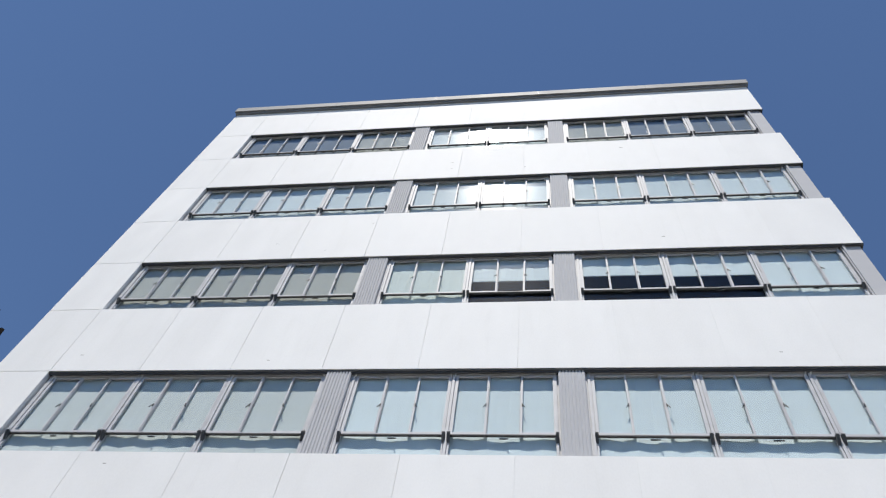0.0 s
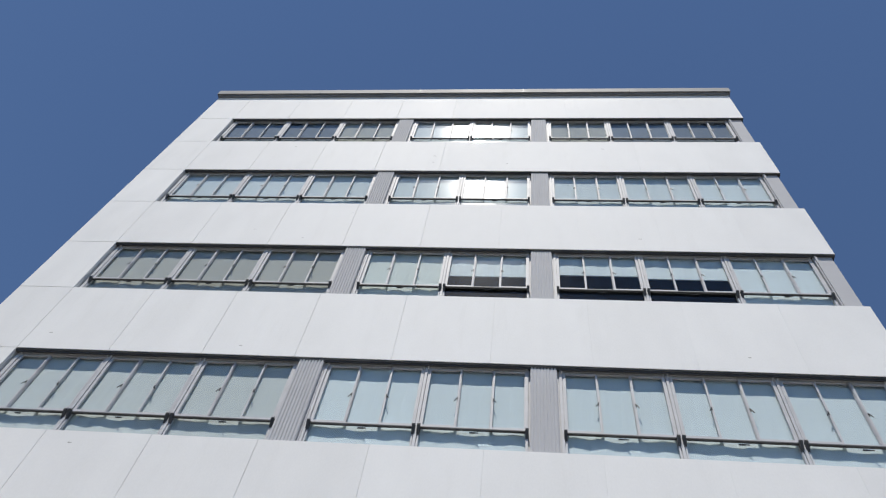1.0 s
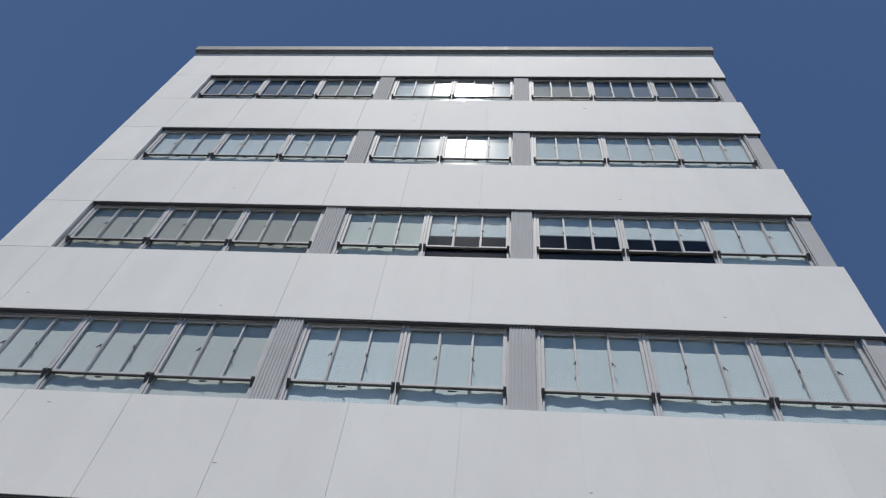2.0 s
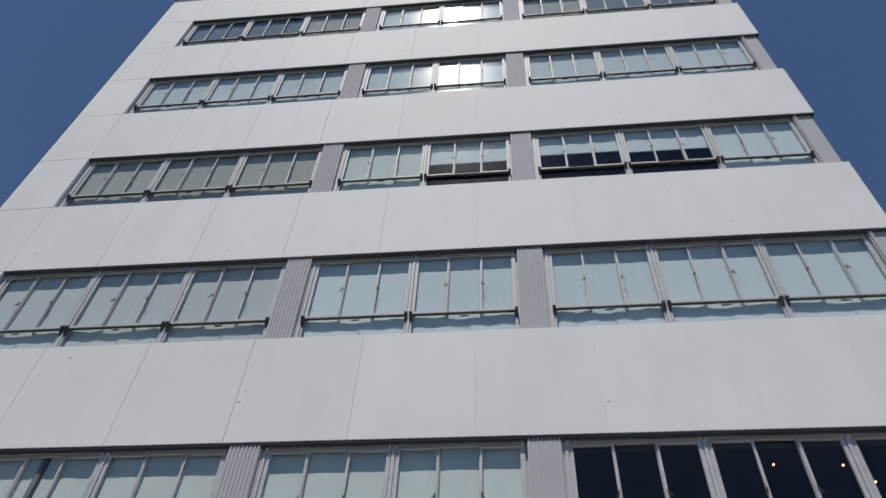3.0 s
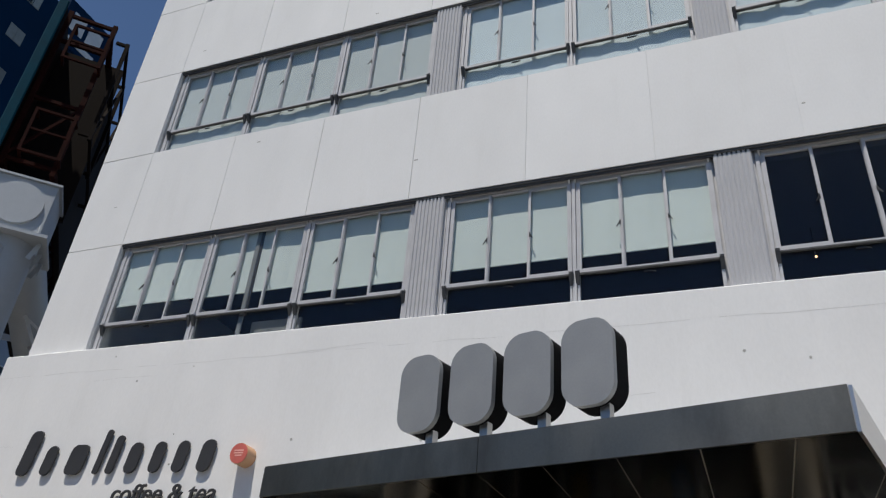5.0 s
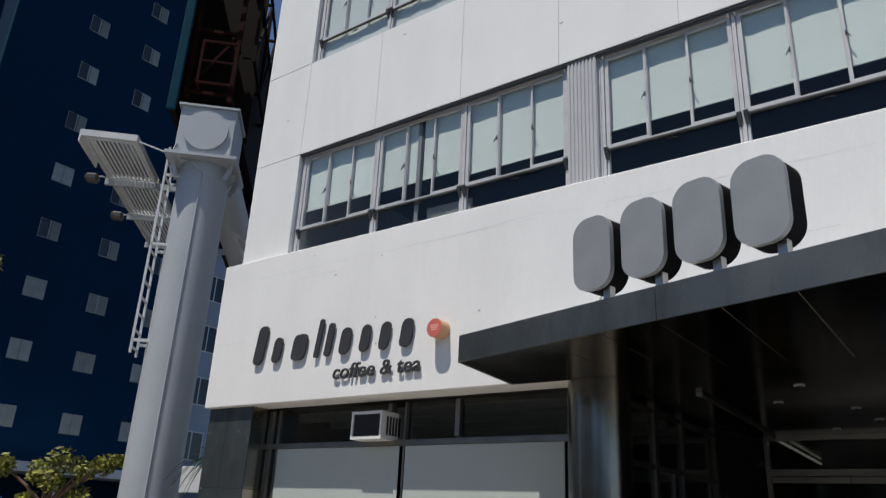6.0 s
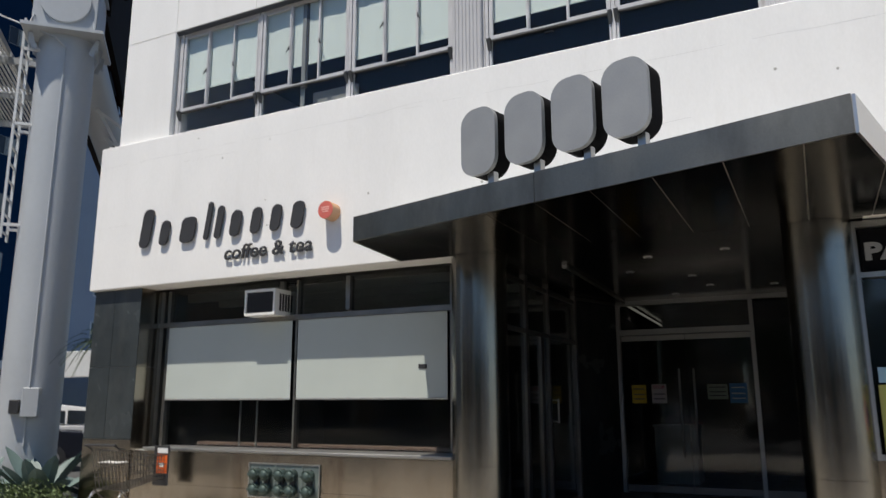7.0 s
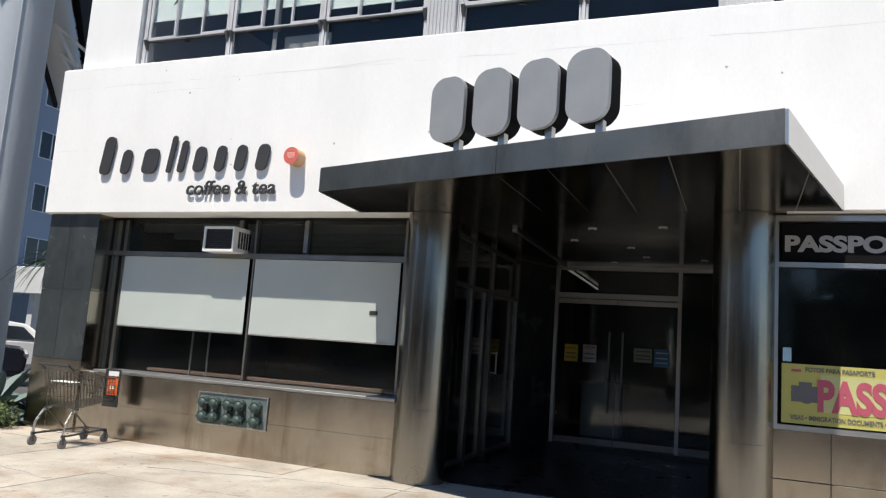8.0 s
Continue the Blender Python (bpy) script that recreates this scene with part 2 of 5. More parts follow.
HEADS = [7.345, 10.945, 14.46, 18.06, 21.55]
TOP = 23.38
GROUPS = [(1.065, 5.865, 3), (6.33, 9.535, 2), (10.0, 14.79, 3)]
DEPTH = 0.34

core = [(LEFT + 0.05, RIGHT, 0.06, DEPTH, b, t) for b, t in zip([3.30] + HEADS, SILLS + [TOP])]
core += [(LEFT + 0.05, 0.985, 0.06, DEPTH, b, t) for b, t in zip(SILLS, HEADS)]
wall_front = tagged(part("wall_front", blocks(*core), JOINT), "white painted panel front of the office building", "wall", kind="structure")
side = [(LEFT + 0.05, 0.3, DEPTH, 14, 0.0, TOP), (RIGHT - 0.25, RIGHT, DEPTH, 14, 0.0, TOP), (LEFT + 0.05, RIGHT, 14, 14.3, 0.0, TOP)]
tagged(part("wall_side", blocks(*side), WHITE), "white painted side and back walls of the office building", "wall", kind="structure")
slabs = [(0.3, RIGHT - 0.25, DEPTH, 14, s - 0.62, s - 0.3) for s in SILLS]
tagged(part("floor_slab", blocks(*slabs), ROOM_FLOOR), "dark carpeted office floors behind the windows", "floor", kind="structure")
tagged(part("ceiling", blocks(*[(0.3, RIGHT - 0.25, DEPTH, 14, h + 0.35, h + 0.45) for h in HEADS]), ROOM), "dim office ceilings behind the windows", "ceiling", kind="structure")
tagged(part("wall_back", blocks(*[(0.3, RIGHT - 0.25, 5.0, 5.1, s - 0.3, h + 0.35) for s, h in zip(SILLS, HEADS)]), ROOM), "back walls of the office rooms, coloured near black to look unlit", "wall", kind="structure")
tagged(part("roof", blocks((LEFT + 0.05, RIGHT, DEPTH, 14.3, TOP - 0.3, TOP - 0.1)), CAP), "flat roof of the office building", "roof", kind="structure")
trim = part("trim", blocks((LEFT - 0.06, RIGHT + 0.06, -0.11, 0.3, TOP + 0.02, TOP + 0.3), (LEFT - 0.02, RIGHT + 0.02, -0.06, 0.25, TOP - 0.06, TOP + 0.02)), CAP)
tagged(trim, "grey metal edge capping the white wall", "roof edge", kind="structure")
for x in (3.1, 6.2, 9.3, 12.4):
    part("cap_joint", blocks((x, x + 0.012, -0.115, -0.11, TOP + 0.02, TOP + 0.3)), DARK, trim)

# ground storey band, proud of the wall above
BAND0, BAND1, BAND_Y = 3.222, 5.54, -0.12
band = part("wall_band", blocks((-0.35, 30, BAND_Y, 0.30, BAND0, BAND1), bevel=0.012), WHITE)
tagged(band, "white painted band wall above the shopfronts", "wall", kind="structure")


# ---- windows: three casements over one low pane ----
def fin(x, y0, y1, z0, z1, t, down=True):
    """A thin steel gusset, deepest at its upper edge (or at its lower one)."""
    bm = bmesh.new()
    rows = [(y1, z0), (y1, z1), (y0, z1), (y0, z1 - 0.02)] if down else [(y1, z1), (y1, z0), (y0, z0), (y0, z0 + 0.02)]
    ring = [[bm.verts.new((x + d, y, z)) for y, z in rows] for d in (0, t)]
    bm.faces.new(ring[0]), bm.faces.new(ring[1])
    for i in range(4):
        k = (i + 1) % 4
        bm.faces.new((ring[0][i], ring[0][k], ring[1][k], ring[1][i]))
    return bm


def window_unit(w):
    """One thin steel window: two casements beside a fixed light, over a low pane; origin at the sill line."""
    unit = thing("window_1", "grey steel casement window with small handles", "window", kind="structure")
    h, bar, low, g = 1.80, 0.445, -0.02, 0.082
    bm = blocks((-0.021, 0.021, 0.046, 0.11, low, h), (-0.055, -0.031, 0.056, 0.11, low, h), (0.031, 0.055, 0.056, 0.11, low, h), (-0.031, 0.031, 0.072, 0.105, low, h))
    part("mullion", bm, FRAME, unit)
    part("head_rail", blocks((0.055, w - 0.055, 0.060, 0.11, h - 0.085, h), (0.055, w - 0.055, 0.050, 0.060, h - 0.055, h - 0.02)), FRAME, unit)
    part("sill_rail", blocks((0.055, w - 0.055, 0.062, 0.10, low, low + 0.05)), FRAME, unit)
    part("transom", blocks((0.055, w - 0.055, 0.046, 0.084, bar + 0.002, bar + 0.026)), FRAME, unit)
    # This dark strip and the webs below draw the shade under the transom
    part("drip_strip", blocks((0.055, w - 0.055, 0.036, 0.080, bar - 0.014, bar + 0.002)), SHADOW_STRIP, unit, "dark strip painted in for the shade under the transom")
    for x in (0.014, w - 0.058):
        web = part("bracket", fin(x, -0.012, 0.07, bar - 0.17, bar + 0.004, 0.044), SHADOW_STRIP, unit, "dark web painted in for the shadow under the arm")
        part("arm", blocks((x - 0.002, x + 0.046, -0.018, 0.07, bar + 0.004, bar + 0.024)), FRAME, web)
        part("bracket", fin(x, 0.004, 0.06, h - 0.10, h - 0.04, 0.022), FRAME, unit)
    third = (w - 0.11) / 3
    z0, z1 = bar + 0.026, h - 0.085
    for k in range(3):
        a, b = 0.055 + k * third, 0.055 + (k + 1) * third
        if k == 1:
            p = part("pane", blocks((a + 0.012, b - 0.012, g + 0.006, g + 0.010, z0, z1)), GLASS, unit)
            p.visible_shadow = False
            continue
        c = b - 0.002 if k == 0 else a + 0.002
        part("muntin", blocks((c - 0.013 if k else c, c if k else c + 0.013, 0.064, 0.10, z0, z1), (c - 0.020, c + 0.020, 0.088, 0.102, z0, z1)), FRAME, unit)
        sash = part("sash", blocks((a, a + 0.024, 0.052, 0.09, z0, z1), (b - 0.024, b, 0.052, 0.09, z0, z1), (a + 0.024, b - 0.024, 0.048, 0.09, z0 + 0.002, z0 + 0.03), (a + 0.024, b - 0.024, 0.056, 0.09, z1 - 0.028, z1)), FRAME, unit)
        p = part("pane", blocks((a + 0.022, b - 0.022, g, g + 0.004, z0 + 0.026, z1 - 0.026)), GLASS, sash)
        p.visible_shadow = False
        x, d = (b - 0.02, -1) if k == 0 else (a + 0.02, 1)
        bm = blocks((x - 0.008, x + 0.008, 0.042, 0.050, bar + 0.57, bar + 0.64), bevel=0.002)
        beam(bm, (x, 0.042, bar + 0.62), (x + d * 0.04, 0.03, bar + 0.54), 0.011, 0.011)
        part("handle", bm, DARK, sash, "small dark window handle")
    p = part("pane", blocks((0.05, w - 0.05, g, g + 0.004, low + 0.04, bar - 0.004)), GLASS, unit)
    p.visible_shadow = False
    bm = blocks((w / 2 - 0.045, w / 2 + 0.045, 0.060, 0.074, bar - 0.062, bar - 0.044))
    beam(bm, (w / 2 + 0.04, 0.066, bar - 0.05), (w / 2 + 0.085, 0.035, bar - 0.085), 0.013, 0.013)
    part("handle", bm, DARK, unit, "small dark window handle")
    return unit


def blind(x0, x1, z0, z1, mat, label):
    b = thing("roller_blind", label, "blind", (x0, 0.150, z0), "roller blinds in the office windows")
    w, h = x1 - x0, z1 - z0
    bm, n = bmesh.new(), 14
    sway = random.uniform(0.002, 0.009)
    a = [[bm.verts.new((w * i / n, sway * math.sin(i * 1.7 + z0) * (1 - k) + e, 0.02 + k * (h - 0.02))) for k in (0, 1)] for e in (0, 0.004) for i in range(n + 1)]
    for g in (0, n + 1):
        for i in range(n):
            bm.faces.new((a[g + i][0], a[g + i + 1][0], a[g + i + 1][1], a[g + i][1]))
    part("fabric", bm, mat, b)
    part("bottom_bar", blocks((0, w, -0.006, 0.012, 0, 0.022), bevel=0.004), mat, b)


# how far down each blind hangs, and its cloth, storey by storey
B, G, E, S, P = BLIND_BLUE, BLIND_GREEN, BLIND_BEIGE, BLIND_SLATE, BLIND_GREY
HANG = [
    [(0.57, G), (0.58, G), (0.64, G), (0.61, G), (0.62, G), None, None, None],
    # First three cloths are greyer, with the duller reflections there put into their colour
    [(1.0, P)] * 3 + [(1.0, B)] * 5,
    [(1.0, E), (1.0, E), (1.0, E), (1.0, G), (0.48, B), (0.42, B), (0.46, B), (1.0, B)],
    [(1.0, B)] * 8,
    [(0.9, S), (0.9, S), (0.95, E), (1.0, B), (1.0, B), (1.0, E), (0.8, S), (0.95, S)],
]
WORDS = {G: "pale green", B: "pale blue", E: "grey beige", S: "dark slate", P: "pale grey"}
masters = [window_unit((x1 - x0) / n) for x0, x1, n in GROUPS]
number = 0
for storey, (s, h) in enumerate(zip(SILLS, HEADS)):
    place = 0
    for (x0, x1, n), master in zip(GROUPS, masters):
        w = (x1 - x0) / n
        for k in range(n):
            m = pose(x0 + k * w, 0.03, s) @ Matrix.Diagonal((1, 1, (h - s) / 1.80, 1))
            number += 1
            if storey == 0 and k == 0:
                u = master
                u.matrix_basis = m
            else:
                u = copy_thing(master, m)
            u.name = "window_%d" % number
            hang = HANG[storey][place]
            if hang:
                d, cloth = hang
                blind(x0 + k * w + 0.03, x0 + (k + 1) * w - 0.03, h + 0.02 - d * (h - s + 0.02), h + 0.02, cloth,
                      WORDS[cloth] + (" roller blind pulled down fully" if d > 0.95 else " roller blind pulled down part way") + " behind the glass")
            place += 1
        part("jamb", blocks((w - 0.056, w - 0.02, 0.054, 0.112, -0.02, 1.80), (w - 0.02, w + 0.02, 0.085, 0.112, -0.02, 1.80)), FRAME, u)


# a partition inside the first storey meets the glass
PARTITION = material("grey_partition_laminate", (0.20, 0.205, 0.205), 0.6, vary=0.15)
tagged(part("partition", blocks((3.40, 3.465, 0.125, 0.145, SILLS[0] - 0.01, HEADS[0]), (3.465, 4.24, 0.34, 0.37, SILLS[0] - 0.3, SILLS[0] + 0.41)), PARTITION),
       "pale grey office partition meeting the window", "partition", kind="structure")
# Dark strip drawn in for the unlit gap between the two blinds
tagged(part("edge_strip", blocks((3.467, 3.505, 0.132, 0.146, SILLS[0] + 0.42, HEADS[0])), DARK), "dark strip standing in for the gap between two blinds", "strip", kind="structure")


def ribbed_pier(x0, x1, s, h, out=0.013):
    """A pier of folded sheet, its ribs almost flush with the wall."""
    face = 0.034
    bm = blocks((x0, x1, face, DEPTH, s - 0.03, h))
    ribs = 8
    step = (x1 - x0) / ribs
    for k in range(ribs):
        a = x0 + k * step
        prism(bm, [(a + 0.004, face), (a + step * 0.25, face - out), (a + step * 0.75, face - out), (a + step - 0.004, face)], s - 0.03, h - 0.032)
    return tagged(part("ribbed_pier", bm, PIER), "grey ribbed metal pier between window groups", "pier", "piers between the windows", kind="structure")


for s, h in zip(SILLS, HEADS):
    ribbed_pier(5.87, 6.275, s, h)
    ribbed_pier(9.545, 9.945, s, h, 0.005)
    p = part("corner_panel", blocks((14.80, RIGHT - 0.06, 0.06, DEPTH, s - 0.02, h), (14.82, 14.86, 0.03, 0.06, s - 0.02, h)), PIER)
    tagged(p, "grey metal panel at the building corner", "panel", "corner panels", kind="structure")
    # Lintel underside and the strip before the head rail carry painted shade
    p = part("lintel", blocks((0.985, RIGHT, 0.012, DEPTH, h - 0.03, h + 0.02), (1.0, 14.80, 0.030, 0.048, h - 0.062, h - 0.03)), SHADOW_STRIP)
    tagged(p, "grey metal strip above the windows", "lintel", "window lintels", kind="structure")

# ---- canopy over the entrance, its front edge askew ----
CAN = [(5.36, -1.37), (10.05, -2.68), (10.70, -0.13), (5.24, -0.13)]
CAN0, CAN1 = 3.21, 3.48
canopy = thing("entrance_canopy", "grey stainless steel entrance canopy with a slanting front edge", "canopy", kind="structure")
bm = bmesh.new()
prism(bm, CAN, CAN0 + 0.02, CAN1 - 0.01)
part("deck", bm, CORE, canopy)


def edge_panel(a, b, z0, z1, out, mat, parent, name="fascia_panel", lap=0.0):
    """An upright sheet from a to b in plan, standing out by out."""
    a, b = Vector(a), Vector(b)
    along = (b - a).normalized()
    nrm = Vector((along.y, -along.x))
    a, b = a - along * lap, b + along * lap
    bm = bmesh.new()
    prism(bm, [tuple(a), tuple(a + nrm * out), tuple(b + nrm * out), tuple(b)], z0, z1)
    return part(name, bm, mat, parent)


front = [Vector(CAN[0]).lerp(Vector(CAN[1]), k) for k in (0, 0.485, 1)]
for a, b in zip(front, front[1:]):
    d = (b - a).normalized() * 0.003
    edge_panel(a + d, b - d, CAN0, CAN1, 0.02, STAINLESS_GREY, canopy)
# Right end: the sunlit wall's reflection is put into the sheet's colour
edge_panel(CAN[1], CAN[2], CAN0, CAN1, 0.02, FASCIA_LIT, canopy)
edge_panel(CAN[3], CAN[0], CAN0, CAN1, 0.02, STAINLESS_GREY, canopy)

# staggered soffit panels under the canopy
def clipped(outline, x0, x1, y0, y1):
    """The part of a convex outline that lies in a rectangle."""
    for axis, value, sign in ((0, x0, 1), (0, x1, -1), (1, y0, 1), (1, y1, -1)):
        kept = []
        for p, q in zip(outline, outline[1:] + outline[:1]):
            dp, dq = (p[axis] - value) * sign, (q[axis] - value) * sign
            if dp >= 0:
                kept.append(p)
            if dp * dq < 0:
                f = dp / (dp - dq)
                kept.append((p[0] + (q[0] - p[0]) * f, p[1] + (q[1] - p[1]) * f))
        outline = kept
        if len(outline) < 3:
            return []
    return outline


JOINT_LINE = material("pale_soffit_joint", (0.32, 0.30, 0.27), 0.5, vary=0.3, scale=5)
bm = bmesh.new()
prism(bm, CAN, CAN0 + 0.010, CAN0 + 0.02)
part("joint_backing", bm, JOINT_LINE, canopy)
for i in range(11):
    x0 = 4.95 + i * 0.5325
    for k in range(5):
        y0 = -3.52 + k * 1.15 + (0.575 if i % 2 else 0)
        shape = clipped(CAN, x0 + 0.004, x0 + 0.5285, y0 + 0.004, y0 + 1.146)
        if len(shape) > 2:
            bm = bmesh.new()
            prism(bm, shape, CAN0 + 0.003 + 0.002 * random.random(), CAN0 + 0.012)
            part("soffit_panel", bm, SOFFIT, canopy)
plain("ceiling_entry", [(6.1, 10.2, -0.125, 9.0, CAN0 + 0.003, CAN0 + 0.12)], SOFFIT, "dark polished ceiling of the recessed entrance", "ceiling")


def column(x, y, r):
    c = thing("column", "round stainless steel clad entrance column", "column", (x, y, GROUND), "entrance columns", kind="structure")
    for z0, z1 in ((0, 0.86), (0.863, 2.02), (2.023, 2.98), (2.983, CAN0 - GROUND)):
        bm = bmesh.new()
        rod(bm, (0, 0, z0), (0, 0, z1), r, 48)
        part("cladding", bm, COLUMN_STEEL, c, smooth=True)


column(6.16, 0.12, 0.33)
column(9.80, 0.12, 0.32)

# ---- left shopfront: granite pier, windows, steel dado ----
JOINT_STONE = material("grey_stone_grout", (0.20, 0.20, 0.195), 0.9)
pier = thing("granite_pier", "black polished granite corner pier", "pier", kind="structure")
part("core", blocks((-0.26, 0.66, -0.022, 0.6, GROUND - 0.02, BAND0)), JOINT_STONE, pier)
for x0, x1 in ((-0.30, 0.14), (0.146, 0.70)):
    for z0, z1 in ((GROUND, 1.0), (1.006, 2.05), (2.056, BAND0 - 0.004)):
        low = z0 < 0.5
        part("steel_panel" if low else "slab", blocks((x0, x1, -0.03, -0.022, z0, z1), bevel=0.002), STAINLESS if low else BLACK_STONE, pier)
for z0, z1 in ((GROUND, 2.05), (2.056, BAND0 - 0.004)):
    part("return_panel", blocks((0.66, 0.70, -0.022, 0.6, z0, z1)), STAINLESS, pier, "brown steel panel beside the window")
    part("slab", blocks((-0.30, -0.26, 0.0, 0.6, z0, z1)), BLACK_STONE, pier)

shop_wall = plain("wall_dado", [(0.70, 6.0, 0.02, 0.30, GROUND - 0.02, 0.86)], CORE, "low wall under the shop window", "wall")
for z0, z1 in ((GROUND, 0.42), (0.422, 0.86)):
    cuts = [0.70, 1.55, 2.75, 4.3, 5.86]
    for a, b in zip(cuts, cuts[1:]):
        part("steel_panel", blocks((a + 0.001, b - 0.001, 0.0, 0.02, z0, z1), bevel=0.001), STAINLESS, shop_wall)
tagged(part("window_sill", blocks((0.98, 5.86, -0.05, 0.50, 0.87, 0.91), bevel=0.006), ALU), "brushed metal sill under the shop window", "sill", kind="structure")

GLASS_Y = 0.42
shop = thing("shop_window", "aluminium framed shop window with lowered sun shades", "shop window", kind="structure")
for x0, x1 in ((0.70, 0.77), (0.84, 0.90), (3.275, 3.305), (5.65, 5.72)):
    part("mullion", blocks((x0, x1, GLASS_Y - 0.05, GLASS_Y + 0.06, 0.9, 3.2)), SHOP_FRAME, shop)
part("transom", blocks((0.70, 5.74, GLASS_Y - 0.09, GLASS_Y + 0.06, 2.64, 2.71)), SHOP_FRAME, shop)
for x in (2.98, 4.09):
    part("mullion", blocks((x, x + 0.07, GLASS_Y - 0.05, GLASS_Y + 0.06, 2.74, 3.2)), SHOP_FRAME, shop)
for x0, x1, z0, z1 in ((0.91, 3.25, 0.92, 2.64), (3.31, 5.66, 0.92, 2.64), (0.77, 2.98, 2.71, 3.2), (3.05, 4.09, 2.71, 3.2), (4.16, 5.66, 2.71, 3.2)):
    p = part("pane", blocks((x0, x1, GLASS_Y, GLASS_Y + 0.008, z0, z1)), SHOP_GLASS, shop)
    p.visible_shadow = False
plain("wall_room", [(0.3, 6.0, 5.0, 5.1, 0, 4.2), (0.3, 0.5, 0.6, 5, 0, 4.2)], ROOM, "inner walls of the shop, coloured near black to look unlit", "wall")
plain("floor_shop", [(0.3, 6.0, 0.3, 5.0, -0.1, 0.0), (10.3, 30, 0.3, 5.0, -0.1, 0.0)], ROOM_FLOOR, "shop floors, coloured near black to look unlit", "floor")
plain("ceiling_shop", [(0.3, 6.1, 0.3, 14, 3.25, 3.4), (10.2, 30, 0.3, 14, 3.25, 3.4)], ROOM, "shop ceilings, coloured near black to look unlit", "ceiling")

SHADE = material("white_sun_shade", (0.43, 0.475, 0.45), 0.85, vary=0.05, scale=1.2)
for x0, x1 in ((0.92, 3.235), (3.335, 5.62)):
    sh = thing("sun_shade", "white fabric sun shade lowered over the shop window", "sun shade", (x0, GLASS_Y - 0.07, 1.555), "sun shades")
    part("fabric", blocks((0, x1 - x0, 0, 0.006, 0.02, 1.08)), SHADE, sh)
    part("bottom_bar", blocks((0, x1 - x0, -0.012, 0.016, 0, 0.025), bevel=0.005), ALU, sh)

tag = thing("shade_tag", "small dark printed tag on the sun shade", "tag", (5.22, GLASS_Y - 0.078, 1.93))
part("card", blocks((0, 0.12, 0, 0.005, 0, 0.055)), DARK, tag)
for x in (2.30, 2.60):
    stand = thing("thin_post", "thin bright metal post inside the shop window", "post", (x, 0.45, 0.0), "posts inside the shop")
    part("rod", rod(bmesh.new(), (0, 0, 0), (0, 0, 1.55), 0.014, 8), ALU, stand, smooth=True)
    part("foot", rod(bmesh.new(), (0, 0.05, 0), (0, 0.05, 0.02), 0.07, 16), ALU, stand)
for k in range(5):
    pipe = thing("ceiling_slat", "long grey ceiling slat inside the shop", "slat", (0.6, 1.0 + k * 0.7, 3.12 - 0.0), "ceiling slats in the shop")
    part("bar", blocks((0, 5.2, 0, 0.10, 0, 0.13)), ROOM_SLAT, pipe)

# ---- recessed entrance ----
DOOR_Y = 5.0
wall_entry = plain("wall_entry", [(10.05, 10.30, 0.45, 9.0, GROUND, CAN0 + 0.03)], BLACK_STONE, "dark wall beside the recessed entrance", "wall")
front_doors = thing("glass_door", "closed double glass entrance door in a metal frame", "door", (0, DOOR_Y, 0), kind="structure")
for x0, x1 in ((6.62, 6.68), (8.77, 8.83), (10.0, 10.06)):
    part("jamb", blocks((x0, x1, -0.05, 0.06, 0.05, CAN0)), ALU, front_doors)
part("door_header", blocks((6.68, 8.77, -0.06, 0.06, 2.63, 2.72)), ALU, front_doors)
part("top_rail", blocks((6.1, 10.05, -0.05, 0.06, CAN0 - 0.07, CAN0 + 0.0)), ALU, front_doors)
for x0, x1, z0, z1 in ((6.69, 7.735, 0.17, 2.53), (7.75, 8.76, 0.17, 2.53), (8.83, 10.0, 0.17, 3.1), (6.69, 8.76, 2.72, 3.14)):
    p = part("pane", blocks((x0, x1, 0, 0.012, z0, z1)), SHOP_GLASS, front_doors)
    p.visible_shadow = False
for x0, x1 in ((6.69, 7.735), (7.75, 8.76)):
    part("door_rail", blocks((x0, x1, -0.02, 0.03, 0.065, 0.17)), RECESS_FRAME, front_doors)
    part("door_rail", blocks((x0, x1, -0.02, 0.03, 2.53, 2.615)), ALU, front_doors)
part("threshold_rail", blocks((8.83, 10.0, -0.03, 0.04, 0.055, 0.17)), RECESS_FRAME, front_doors)
for x in (7.63, 7.86):
    bm = bmesh.new()
    rod(bm, (x, -0.07, 0.62), (x, -0.07, 2.05), 0.016)
    rod(bm, (x, -0.07, 0.72), (x, 0.0, 0.72), 0.01)
    rod(bm, (x, -0.07, 1.95), (x, 0.0, 1.95), 0.01)
    part("door_handle", bm, ALU, front_doors, "long vertical metal pull handle", smooth=True)
plain("entrance_step", [(6.12, 10.05, DOOR_Y - 0.12, 9.0, GROUND, 0.052)], TILE, "low dark step at the glass doors", "step")
plain("wall_lobby", [(5.5, 11, 9.0, 9.1, 0, 3.4), (6.05, 6.12, 5.0, 9.0, 0, 3.2)], ROOM, "lobby walls behind the glass doors, coloured near black to look unlit", "wall")

# ---- right shopfront ----
dado_r = plain("wall_dado_right", [(10.06, 30, 0.02, 0.30, GROUND - 0.02, 0.99)], CORE, "low wall under the photo shop window", "wall")
for z0, z1 in ((GROUND, 0.50), (0.506, 0.99)):
    cuts = [10.06, 10.62, 12.2, 13.8, 15.4]
    for a, b in zip(cuts, cuts[1:]):
        part("steel_panel", blocks((a + 0.003, b - 0.003, 0.0, 0.02, z0, z1), bevel=0.003), STAINLESS, dado_r)
photo = thing("shop_window", "aluminium framed photo shop window with dark glass", "shop window", kind="structure")
